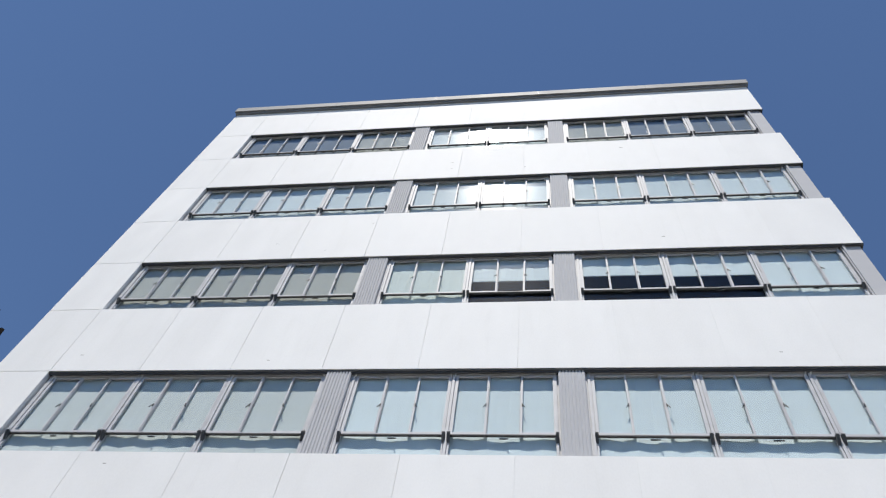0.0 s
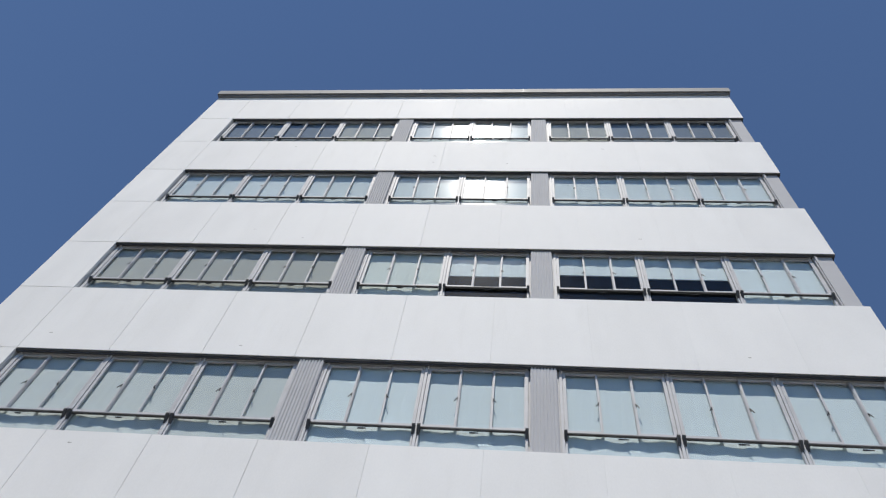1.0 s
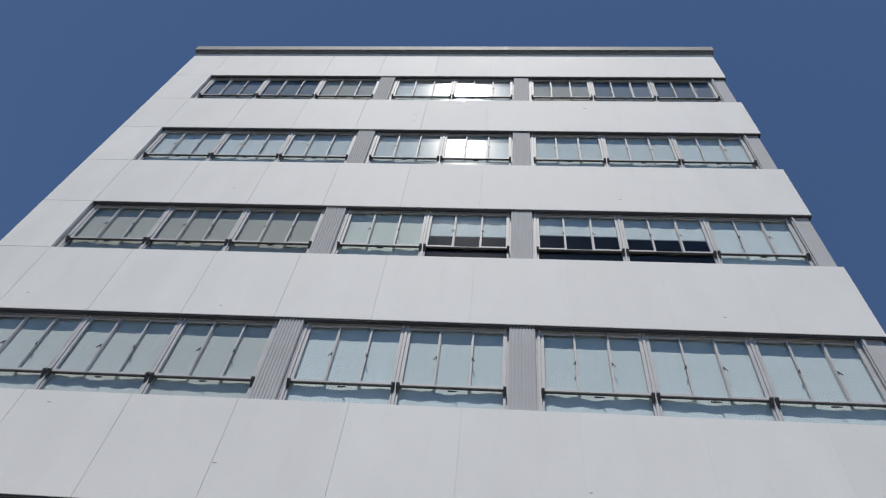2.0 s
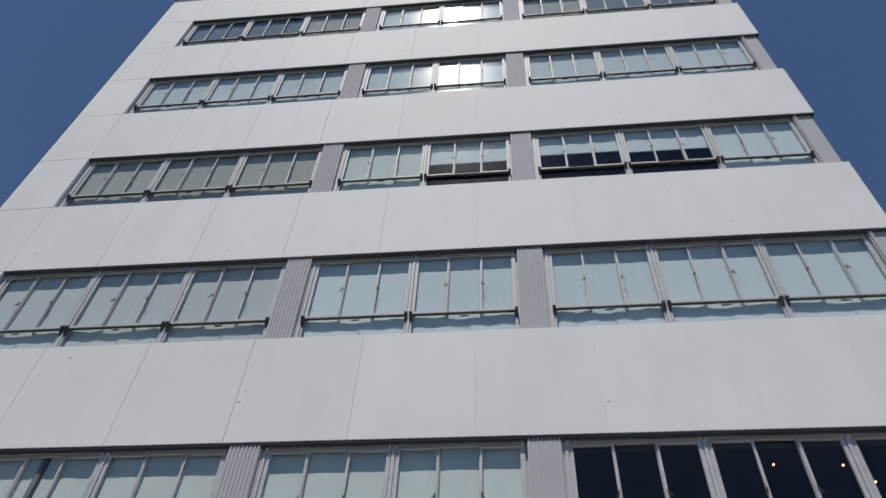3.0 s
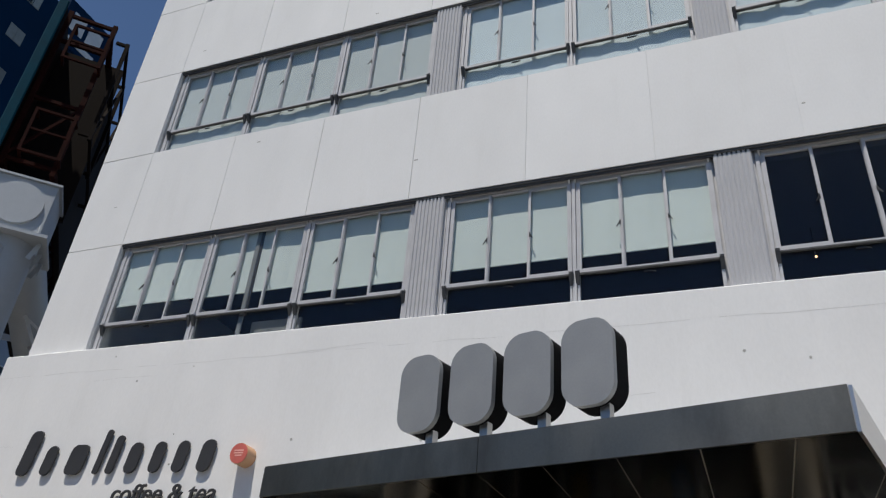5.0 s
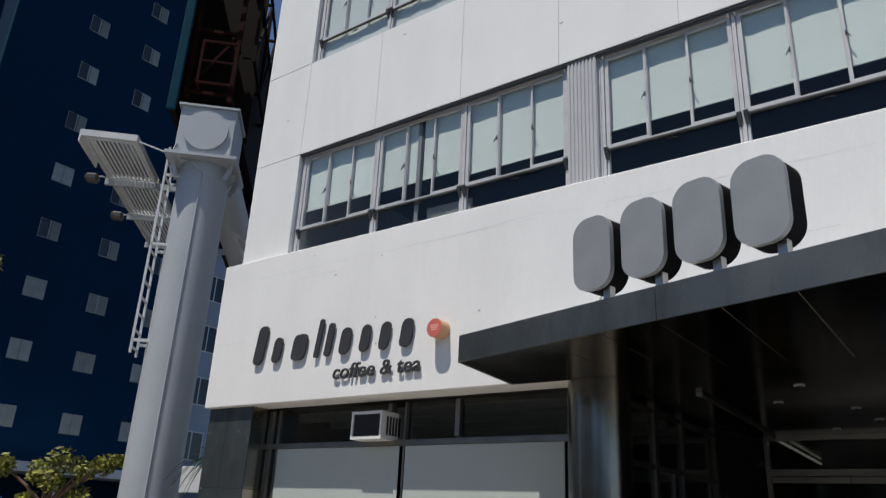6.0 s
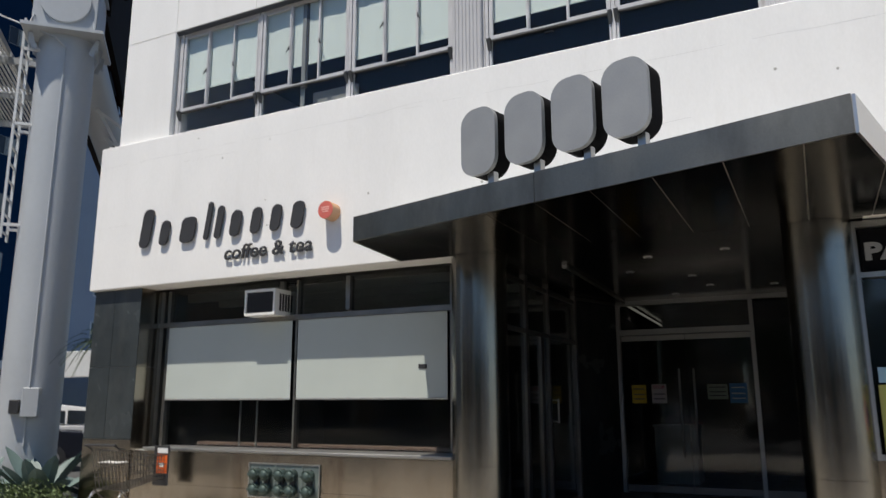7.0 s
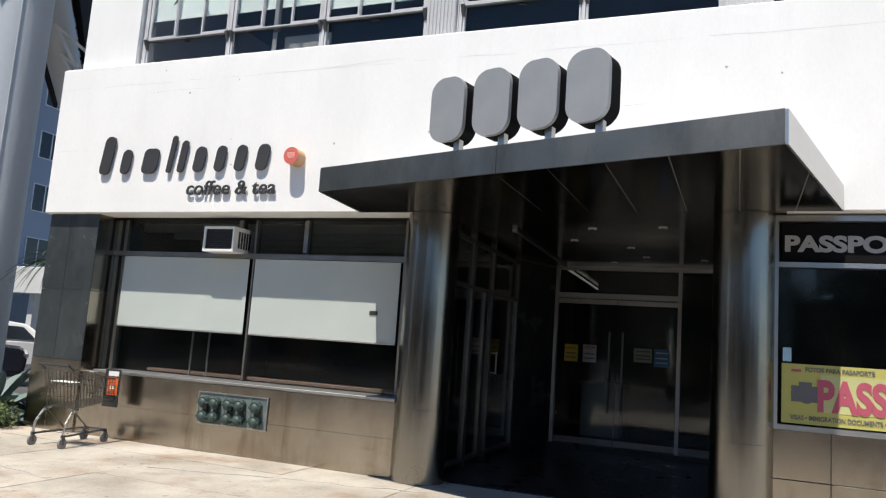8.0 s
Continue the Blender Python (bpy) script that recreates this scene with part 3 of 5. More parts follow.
for x0, x1 in ((10.08, 10.13), (12.8, 12.88), (15.6, 15.68)):
    part("mullion", blocks((x0, x1, 0.0, 0.14, 0.99, 3.2)), ALU, photo)
for z0, z1 in ((0.99, 1.04), (2.655, 2.705), (3.14, 3.2)):
    part("transom", blocks((10.13, 15.6, 0.01, 0.13, z0, z1)), ALU, photo)
for x0, x1 in ((10.13, 12.8), (12.88, 15.6)):
    p = part("pane", blocks((x0, x1, 0.07, 0.078, 1.04, 2.64)), SHOP_GLASS, photo)
    p.visible_shadow = False

# side of the recess: glazed shop side with a door
side_glass = thing("side_glazing", "dark glazed side wall with a glass door", "glazing", (6.2, 0, 0), kind="structure")
for y, r in ((0.5, 0.03), (1.53, 0.05), (2.46, 0.03), (3.85, 0.04)):
    part("mullion", blocks((-0.04, 0.04, y - r, y + r, GROUND, CAN0)), RECESS_FRAME, side_glass)
part("door_stile", blocks((-0.03, 0.035, 2.10, 2.22, 0.06, 2.42)), SHOP_FRAME, side_glass, "worn metal stile of the glass door")
for z in (0.06, 2.45, 3.1):
    part("transom", blocks((-0.03, 0.03, 0.53, 3.81, z - 0.03, z + 0.03)), RECESS_FRAME, side_glass)
for a, b in ((0.53, 1.48), (1.58, 2.43), (2.49, 3.81)):
    for z0, z1 in ((0.1, 2.42), (2.48, 3.07)):
        p = part("pane", blocks((-0.005, 0.005, a, b, z0, z1)), SHOP_GLASS, side_glass)
        p.visible_shadow = False
# a slanting dark panel leads from the side glazing to the doors
bm = bmesh.new()
prism(bm, [(0.0, 3.89), (0.42, 4.94), (0.38, 4.96), (-0.04, 3.91)], GROUND, CAN0)
part("slanting_panel", bm, BLACK_STONE, side_glass, "dark polished slanting panel")
part("panel_rail", beam(bmesh.new(), (0.005, 3.89, CAN0 - 0.03), (0.42, 4.93, CAN0 - 0.03), 0.03, 0.05), RECESS_FRAME, side_glass)
bm = bmesh.new()
rod(bm, (0.09, 2.62, 1.22), (0.09, 2.62, 1.56), 0.012)
rod(bm, (0.0, 2.62, 1.24), (0.09, 2.62, 1.24), 0.01)
rod(bm, (0.0, 2.62, 1.54), (0.09, 2.62, 1.54), 0.01)
part("door_handle", bm, ALU, side_glass, "pale bow shaped door handle", smooth=True)

# ---- signs on the band wall ----
FACE = BAND_Y


def stadium(bm, w, h, y0, y1, r, n=8):
    """A rounded upright plate in x, z."""
    pts = []
    for cx, cz, a0 in ((w / 2 - r, h / 2 - r, 0), (-w / 2 + r, h / 2 - r, 90), (-w / 2 + r, -h / 2 + r, 180), (w / 2 - r, -h / 2 + r, 270)):
        pts += [(cx + r * math.cos(radians(a0 + 90 * i / n)), cz + r * math.sin(radians(a0 + 90 * i / n))) for i in range(n + 1)]
    f, b = [bm.verts.new((x, y0, z)) for x, z in pts], [bm.verts.new((x, y1, z)) for x, z in pts]
    bm.faces.new(f), bm.faces.new(b)
    for i in range(len(pts)):
        k = (i + 1) % len(pts)
        bm.faces.new((f[i], f[k], b[k], b[i]))
    return bm


def bars_sign():
    """A shop name, drawn as plain leaning bars of the letters' size."""
    sign = thing("shop_sign", "dark grey raised shop name on the white wall, as plain bars", "sign", (0.60, FACE, 3.80))
    x, lean = 0.0, 0.15
    for w, tall in ((0.40, 0.58), (0.34, 0.37), (0.54, 0.37), (0.16, 0.55), (0.22, 0.47), (0.36, 0.37), (0.32, 0.37), (0.32, 0.37), (0.37, 0.37)):
        bm = stadium(bmesh.new(), w * 0.5, tall, -0.05, -0.022, min(0.08, w * 0.24), 4)
        for v in bm.verts:
            v.co.x += lean * v.co.z
        rod(bm, (0, -0.022, 0), (0, 0.0, 0), 0.006, 6)
        part("letter_bar", bm, BLACK_LETTER, sign).location = (x + w / 2 + lean * tall / 2, 0, tall / 2)
        x += w + 0.022


BLACK_LETTER = material("dark_grey_letter_metal", (0.035, 0.035, 0.037), 0.55, vary=0.2)
bars_sign()
words = thing("coffee_sign", "small dark grey raised words on the white wall", "sign", (2.40, FACE, 3.475))
lettering("letters", "coffee & tea", 0.28, BLACK_LETTER, words, pose(0, -0.032, 0, 90), 0.018, 0.003, 0.12, width=1.5)
for k in range(7):
    part("stand_off", rod(bmesh.new(), (0.08 + k * 0.22, -0.03, 0.06), (0.08 + k * 0.22, 0, 0.06), 0.004, 6), DARK, words)

drum = thing("round_sign", "small round faded red drum sign fixed to the white wall", "sign", (4.195, FACE, 3.955))
bm = bmesh.new()
rod(bm, (0, -0.17, 0), (0, 0, 0), 0.118, 40)
part("drum", bm, TAN, drum, "tan side of the drum", smooth=True)
bm = bmesh.new()
rod(bm, (0, -0.176, 0), (0, -0.17, 0), 0.113, 40)
part("face", bm, RED, drum, "faded red round face")
PALE_RED = material("pale_red_print", (0.85, 0.45, 0.38), 0.6)
part("print", blocks((-0.06, 0.06, -0.179, -0.176, 0.025, 0.04), (-0.06, 0.06, -0.179, -0.176, -0.002, 0.012), (-0.045, 0.045, -0.179, -0.176, -0.03, -0.016)), PALE_RED, drum, "pale print bars")


# four house number blocks along the canopy's front edge, as plain bars
A, Bv = Vector(CAN[0]), Vector(CAN[1])
along = (Bv - A).normalized()
angle = math.degrees(math.atan2(along.y, along.x))
first_block = None
for s0, s1 in ((1.51, 1.95), (2.05, 2.46), (2.55, 2.98), (3.06, 3.47)):
    c = A + along * ((s0 + s1) / 2)
    m = pose(c.x, c.y + 0.06, CAN1, 0, 0, angle)
    if first_block:
        copy_thing(first_block, m)
        continue
    first_block = thing("number_block", "brushed silver block with black sides, standing on the canopy edge", "sign", group="house number blocks")
    first_block.matrix_basis = m
    part("body", stadium(bmesh.new(), 0.41, 0.66, 0.0, 0.19, 0.17), BLACK, first_block, "black sides and back", smooth=True).location = (0, 0, 0.45)
    part("face", stadium(bmesh.new(), 0.41, 0.66, -0.05, 0.0, 0.16), SILVER, first_block, "brushed silver front", smooth=True).location = (0, 0, 0.45)
    part("post", blocks((0.055, 0.125, 0.03, 0.10, -0.01, 0.16)), ALU, first_block)

# ---- window air conditioner ----
ac = thing("air_conditioner", "white box air conditioner sticking out above the shop window", "air conditioner", (2.60, 0.08, 2.70))
part("casing", blocks((0, 0.03, 0, 0.62, 0, 0.36), (0.50, 0.53, 0, 0.62, 0, 0.36), (0.03, 0.50, 0, 0.62, 0, 0.035), (0.03, 0.50, 0, 0.62, 0.325, 0.36), (0.03, 0.50, 0.05, 0.62, 0.035, 0.325)), PLASTIC, ac)
for k in range(9):
    part("fin", blocks((0.035, 0.495, 0.012, 0.03, 0.055 + k * 0.03, 0.062 + k * 0.03)), DARK, ac)
part("grille", blocks((0.03, 0.50, 0.03, 0.05, 0.035, 0.325)), DARK, ac, "dark coil behind the grille")
for k in range(5):
    part("louvre", blocks((0.531, 0.535, 0.10 + k * 0.06, 0.14 + k * 0.06, 0.06, 0.30)), DARK, ac)

# ---- fire brigade connections in the dado ----
GREEN = material("weathered_green_bronze", (0.055, 0.085, 0.078), 0.6, 0.4, vary=0.4, scale=9)
GREEN_PLATE = material("pale_green_plate", (0.16, 0.20, 0.19), 0.6, 0.3, vary=0.2, scale=6)
fire = thing("fire_connection", "weathered green bronze fire hose connections in a wall plate", "hose connection", (2.90, 0.0, 0.325))
part("plate", blocks((0, 1.13, -0.010, 0.0, 0, 0.43), bevel=0.004), GREEN_PLATE, fire)
part("plate_rim", blocks((0, 1.13, -0.022, -0.010, 0, 0.016), (0, 1.13, -0.022, -0.010, 0.414, 0.43), (0, 0.016, -0.022, -0.010, 0.016, 0.414), (1.114, 1.13, -0.022, -0.010, 0.016, 0.414)), ALU, fire, "bright metal rim")
for x in (0.145, 0.32, 0.55, 0.725, 0.985):
    bm = blocks((x - 0.035, x + 0.035, -0.06, -0.010, 0.05, 0.37), bevel=0.01)
    part("inlet_body", bm, DARK, fire, "dark bronze inlet body")
    for z in (0.295, 0.11):
        bm = bmesh.new()
        rod(bm, (x, -0.010, z + 0.01), (x, -0.085, z), 0.066, 18, 0.072)
        rod(bm, (x, -0.085, z), (x, -0.105, z - 0.004), 0.078, 18)
        bmesh.ops.create_uvsphere(bm, u_segments=16, v_segments=8, radius=0.06, matrix=Matrix.Translation((x, -0.105, z - 0.004)) @ Matrix.Diagonal((1, 0.75, 1, 1)))
        for a in (0.07, -0.07):
            box(bm, x + a - 0.016, x + a + 0.016, -0.125, -0.085, z - 0.016, z + 0.012, bevel=0.004)
        part("hose_cap", bm, GREEN, fire, smooth=True)
for x in (0.435, 0.86):
    part("plate_joint", blocks((x - 0.012, x + 0.012, -0.018, -0.010, 0.016, 0.414)), GREEN_PLATE, fire)

# ---- photo shop: words and banner ----
GREY_WORD = material("grey_sign_letters", (0.33, 0.33, 0.32), 0.7)
board = thing("sign_board", "black board with grey capital letters over the photo shop window", "sign", (10.16, 0.06, 2.72))
part("panel", blocks((0, 5.44, 0.0, 0.03, 0, 0.40)), BLACK, board)
lettering("letters", "PASSPORT", 0.225, GREY_WORD, board, pose(0.03, -0.005, 0.11, 90), 0.008, 0.010, width=1.30)
YELLOW = material("yellow_banner", (0.44, 0.41, 0.11), 0.6, vary=0.06, scale=2)
CREAM = material("pale_yellow_print", (0.48, 0.48, 0.22), 0.6)
PINK = material("red_pink_print", (0.42, 0.08, 0.125), 0.6, vary=0.05)
GREY_PRINT = material("grey_print", (0.12, 0.12, 0.12), 0.6)
banner = thing("banner", "yellow printed banner with red capitals inside the shop window", "banner", (10.17, 0.045, 1.06))
part("sheet", blocks((0, 2.6, 0.0, 0.006, 0, 0.60)), YELLOW, banner)
part("pale_field", blocks((0.36, 2.5, -0.003, 0.0, 0.13, 0.50)), CREAM, banner)
lettering("large_letters", "PASSPORT", 0.42, PINK, banner, pose(0.33, -0.006, 0.15, 90), 0.004, 0.018, width=1.40)
lettering("top_line", "FOTOS PARA PASAPORTE", 0.065, GREY_PRINT, banner, pose(0.22, -0.004, 0.525, 90), 0.002, 0.002, width=0.62)
lettering("bottom_line", "VISAS \u2022 IMMIGRATION DOCUMENTS \u2022 ID CARDS", 0.068, GREY_PRINT, banner, pose(0.08, -0.004, 0.04, 90), 0.002, 0.002, width=1.10)
bm = blocks((0.09, 0.35, -0.006, -0.003, 0.22, 0.38), (0.16, 0.28, -0.006, -0.003, 0.38, 0.42))
rod(bm, (0.23, -0.012, 0.29), (0.23, -0.003, 0.29), 0.085, 24)
part("camera_picture", bm, GREY_PRINT, banner, "grey camera shape printed on the banner")
part("flag_print", blocks((0.09, 0.18, -0.004, -0.001, 0.52, 0.545)), PINK, banner)
part("flag_print", blocks((0.96, 1.06, -0.004, -0.001, 0.52, 0.545)), PINK, banner)
STICKER = material("pale_blue_sticker", (0.35, 0.55, 0.65), 0.5)
tagged(part("sticker", blocks((10.18, 10.26, 0.058, 0.062, 1.68, 1.82)), STICKER), "pale blue sticker on the shop window corner", "sticker")
plain("wall_photo_shop", [(10.3, 30, 2.5, 2.6, 0, 3.4)], ROOM, "inner wall of the photo shop, coloured near black to look unlit", "wall")

# notices on the glass doors
for x, z, w, h, color, word in ((6.83, 1.49, 0.24, 0.30, (0.65, 0.45, 0.05), "yellow and black"), (7.16, 1.49, 0.24, 0.31, (0.6, 0.55, 0.55), "white and red"), (8.05, 1.55, 0.31, 0.24, (0.36, 0.42, 0.34), "pale green"), (8.39, 1.49, 0.26, 0.31, (0.10, 0.28, 0.55), "blue")):
    paper = thing("notice", word + " paper notice taped to the glass door", "notice", (x, DOOR_Y - 0.012, z), "notices on the doors")
    mat = material(word.split()[0] + "_paper", color, 0.8, vary=0.05)
    part("sheet", blocks((0, w, 0, 0.003, 0, h)), mat, paper)
    for f in (0.2, 0.45, 0.75):
        if f == 0.75 and word == "white and red":
            lettering("letters", "STOP", 0.075, PINK, paper, pose(0.025, -0.002, h * 0.76, 90), 0.002, 0.003, width=w - 0.05)
            continue
        part("print_bar", blocks((0.03, w - 0.03, -0.002, 0, h * f, h * f + 0.02)), GREY_PRINT if color[0] > 0.3 else PLASTIC, paper)

# downlights and a tube in the lobby
LAMP = bpy.data.materials.new("lamp_glow")
LAMP.use_nodes = True
LAMP.node_tree.nodes["Principled BSDF"].inputs["Emission Color"].default_value = (1, 0.95, 0.85, 1)
LAMP.node_tree.nodes["Principled BSDF"].inputs["Emission Strength"].default_value = 0.15
BULB = bpy.data.materials.new("warm_bulb")
BULB.use_nodes = True
BULB.node_tree.nodes["Principled BSDF"].inputs["Emission Color"].default_value = (1, 0.55, 0.25, 1)
BULB.node_tree.nodes["Principled BSDF"].inputs["Emission Strength"].default_value = 4.0
for x, y in ((7.99, 0.98), (8.87, 0.88), (7.56, 1.95), (8.26, 2.62), (8.37, 3.62), (7.75, 4.38), (9.23, 3.91)):
    d = thing("downlight", "small round recessed ceiling light with a pale ring", "ceiling light", (x, y, CAN0 + 0.003), "entrance downlights")
    bm = bmesh.new()
    rod(bm, (0, 0, -0.010), (0, 0, 0.0), 0.055, 24)
    part("ring", bm, PLASTIC, d)
    bm = bmesh.new()
    rod(bm, (0, 0, -0.013), (0, 0, -0.010), 0.034, 20)
    part("lens", bm, DARK, d, "dark unlit lens")
tube = thing("tube_light", "thin lit tube light under the lobby ceiling", "ceiling light", (6.80, 5.15, 3.16))
bm = bmesh.new()
rod(bm, (0, 0, 0), (-0.12, 3.75, 0), 0.022)
part("tube", bm, LAMP, tube)
part("rod", blocks((-0.005, 0.005, 0.3, 0.31, 0, 0.05)), ALU, tube)
track = thing("ceiling_track", "slim grey metal track along the entrance ceiling", "ceiling track", (6.95, 1.05, CAN0 - 0.03))
part("rail", beam(bmesh.new(), (0, 0, 0.012), (-0.145, 3.86, 0.012), 0.035, 0.035), SHOP_FRAME, track)
part("end_cap", blocks((-0.035, 0.035, -0.05, 0.02, -0.012, 0.034), bevel=0.006), ALU, track)

for x, y, z in ((12.59, 0.9, 7.47), (13.41, 0.9, 7.44), (13.70, 0.9, 7.2), (10.69, 2.5, 7.23)):
    pend = thing("pendant_lamp", "small warm lit pendant lamp in the dark office", "pendant lamp", (x, y, z), "office pendants")
    bm = bmesh.new()
    bmesh.ops.create_uvsphere(bm, u_segments=12, v_segments=8, radius=0.016)
    part("bulb", bm, BULB, pend, smooth=True)
    part("cord", rod(bmesh.new(), (0, 0, 0.04), (0, 0, 7.69 - z), 0.006, 6), DARK, pend)

# pale box in the lobby, added to stand in for a reflection in the doors
desk = thing("reception_desk", "pale box added behind the doors for a reflection in the glass", "desk", (6.85, 6.6, 0))
part("body", blocks((0, 0.75, 0, 0.6, 0, 1.05), bevel=0.01), PLASTIC, desk)
part("top", blocks((-0.03, 0.78, -0.03, 0.63, 1.05, 1.09), bevel=0.006), PLASTIC, desk)

# counter inside the coffee shop
counter = thing("window_counter", "long brown counter inside the shop window", "counter", (1.5, 0.46, 0))
WOOD = material("brown_wood", (0.22, 0.14, 0.11), 0.5, vary=0.2, scale=3, stretch=(0.3, 3, 3))
part("top", blocks((0, 4.1, 0, 0.24, 0.93, 0.97), bevel=0.005), WOOD, counter)
for x in (0.1, 2.0, 4.0):
    part("leg", blocks((x, x + 0.06, 0.09, 0.17, 0, 0.93)), DARK, counter)


# ---- plants ----
def leaves(name, spots, n, size, mat, parent, flat=0.4):
    """Many small folded leaves round the given spots (x, y, z, radius)."""
    rnd = random.Random(name + str(n) + str(spots[0]))
    vs, fs = [], []
    for _ in range(n):
        x, y, z, r = rnd.choice(spots)
        d = Vector((rnd.gauss(0, 1), rnd.gauss(0, 1), rnd.gauss(0, 0.8)))
        d = d.normalized() * r * rnd.random() ** 0.45
        c = Vector((x, y, z)) + d
        a = Vector((rnd.gauss(0, 1), rnd.gauss(0, 1), rnd.gauss(-0.2, 0.7))).normalized()
        b = a.cross(Vector((rnd.gauss(0, 1), rnd.gauss(0, 1), rnd.gauss(0, 1)))).normalized()
        s = size * rnd.uniform(0.6, 1.3)
        up = a.cross(b) * s * 0.15
        k = len(vs)
        vs += [c - a * s, c + b * s * flat + up, c + a * s, c - b * s * flat + up]
        fs += [(k, k + 1, k + 2), (k, k + 2, k + 3)]
    me = bpy.data.meshes.new(name)
    me.from_pydata(vs, [], fs)
    me.materials.append(mat)
    ob = new(name, me)
    ob.parent = parent
    return ob


def foliage(name, color, vary=0.5):
    m = material(name, color, 0.55, vary=0.1, bump=0)
    n, link = m.node_tree.nodes, m.node_tree.links.new
    p = n["Principled BSDF"]
    geo, each, mul = n.new("ShaderNodeNewGeometry"), n.new("ShaderNodeMapRange"), n.new("ShaderNodeVectorMath")
    each.inputs[3].default_value, each.inputs[4].default_value = 1 - vary, 1 + vary
    link(geo.outputs["Random Per Island"], each.inputs[0])
    mul.operation = "SCALE"
    mul.inputs[0].default_value = color
    link(each.outputs[0], mul.inputs["Scale"])
    link(mul.outputs[0], p.inputs["Base Color"])
    p.inputs["Subsurface Weight"].default_value = 0.0
    return m


OLIVE = foliage("olive_leaves", (0.23, 0.235, 0.04), 0.65)
DEEP = foliage("dark_green_leaves", (0.03, 0.055, 0.018))
SHRUB = foliage("shrub_leaves", (0.09, 0.13, 0.045))
BARK = material("brown_bark", (0.19, 0.12, 0.07), 0.9, vary=0.3, scale=6, bump=0.6, stretch=(3, 3, 0.6))


def tree(label, at, height, spread, spots, n, size, mat, limb=0.05, group=""):
    t = thing("tree", label, "tree", at, group)
    rnd = random.Random(str(at))
    bm = bmesh.new()
    rod(bm, (0, 0, 0), (0.03, 0, height), limb * 2, 10, limb * 1.3)
    for x, y, z, r in spots:
        mid = Vector((x * 0.4 + rnd.uniform(-0.1, 0.1), y * 0.4, (z + height) / 2))
        rod(bm, (0.03, 0, height - 0.05), mid, limb * 1.1, 7, limb * 0.7)
        rod(bm, mid, (x, y, z), limb * 0.7, 6, limb * 0.25)
    part("trunk", bm, BARK, t, "brown bark trunk and limbs")
    leaves("crown", spots, n, size, mat, t)
    return t


tree("small tree with sparse olive green leaf clumps by the car park", (-8.1, 1.68, GROUND - 0.16), 1.9, 1.4,
     [(-0.75, -0.73, 2.72, 0.26), (-0.25, -0.08, 2.62, 0.33), (0.05, 0.17, 2.92, 0.33), (0.3, 0.57, 2.72, 0.31), (0.5, 0.97, 2.88, 0.28), (-0.4, -0.23, 2.0, 0.23), (0.3, 0.57, 2.15, 0.27), (0.1, 0.02, 2.42, 0.27), (0.62, 1.22, 2.98, 0.16)], 1700, 0.085, OLIVE, 0.05)
tree("street tree with olive green leaves overhanging the pavement", (-7.5, -2.25, GROUND - 0.16), 3.4, 1.8,
     [(0.5, 0.75, 6.6, 0.55), (0.4, 0.6, 5.9, 0.55), (-0.2, -0.2, 6.9, 0.9), (-0.8, -0.6, 6.2, 0.9), (-0.3, 0.1, 7.5, 0.7)], 2400, 0.11, OLIVE)

AGAVE = material("blue_green_agave", (0.10, 0.15, 0.145), 0.55, vary=0.2, scale=2)


def agave(at, size, count, seed):
    plant = thing("agave", "large blue green agave with broad pointed leaves", "agave plant", at, "agaves by the mast")
    rnd = random.Random(seed)
    for k in range(count):
        turn, lift = k * 2.4 + rnd.uniform(-0.2, 0.2), rnd.uniform(0.25, 1.25)
        length, width = size * rnd.uniform(0.75, 1.1), size * 0.11
        bm, prev = bmesh.new(), None
        for i in range(8):
            f = i / 7
            up = lift - f * f * (1.3 - lift * 0.8)
            r, z = length * f * math.cos(lift * 0.8) * (1 + 0.1 * f), length * (f * math.sin(lift) - 0.35 * f * f * (1.3 - lift))
            wd = width * (0.7 + 1.2 * f) * (1 - f ** 3) + 0.002
            c, sn = math.cos(turn), math.sin(turn)
            row = [bm.verts.new((c * r - sn * e * wd, sn * r + c * e * wd, z + abs(e) * wd * 0.45 + dz)) for e, dz in ((-1, 0), (0, 0), (1, 0), (0, -0.03))]
            if prev:
                for q in range(4):
                    bm.faces.new((prev[q], prev[(q + 1) % 4], row[(q + 1) % 4], row[q]))
            prev = row
        part("leaf", bm, AGAVE, plant, smooth=True)
    return plant


SOIL = material("dry_brown_soil", (0.13, 0.09, 0.06), 0.95, vary=0.4, scale=5, bump=0.8)
plain("planting_bed", [(-3.4, -0.32, -0.78, 1.2, GROUND - 0.05, GROUND + 0.012)], SOIL, "dry soil bed around the billboard mast", "planting bed")
agave((-1.0, -0.15, GROUND), 1.0, 18, 3)
agave((-1.75, -0.75, GROUND), 0.85, 16, 5)
agave((-0.75, 0.75, GROUND), 0.9, 14, 9)
bed = tagged(leaves("low_shrubs", [(-0.28 - 0.24 * k, -0.45 - 0.09 * (k % 3), 0.12 + 0.09 * (k % 2), 0.28) for k in range(10)], 6500, 0.03, SHRUB, None), "low grey green shrubs at the pavement edge", "shrubs", kind="stuff")
yucca = thing("yucca", "slender yucca with thin arching dark leaves", "yucca plant", (-0.75, 0.45, GROUND))
bm = bmesh.new()
rod(bm, (0, 0, 0), (0, 0, 2.55), 0.06, 8, 0.05)
part("trunk", bm, BARK, yucca)
rnd = random.Random(4)
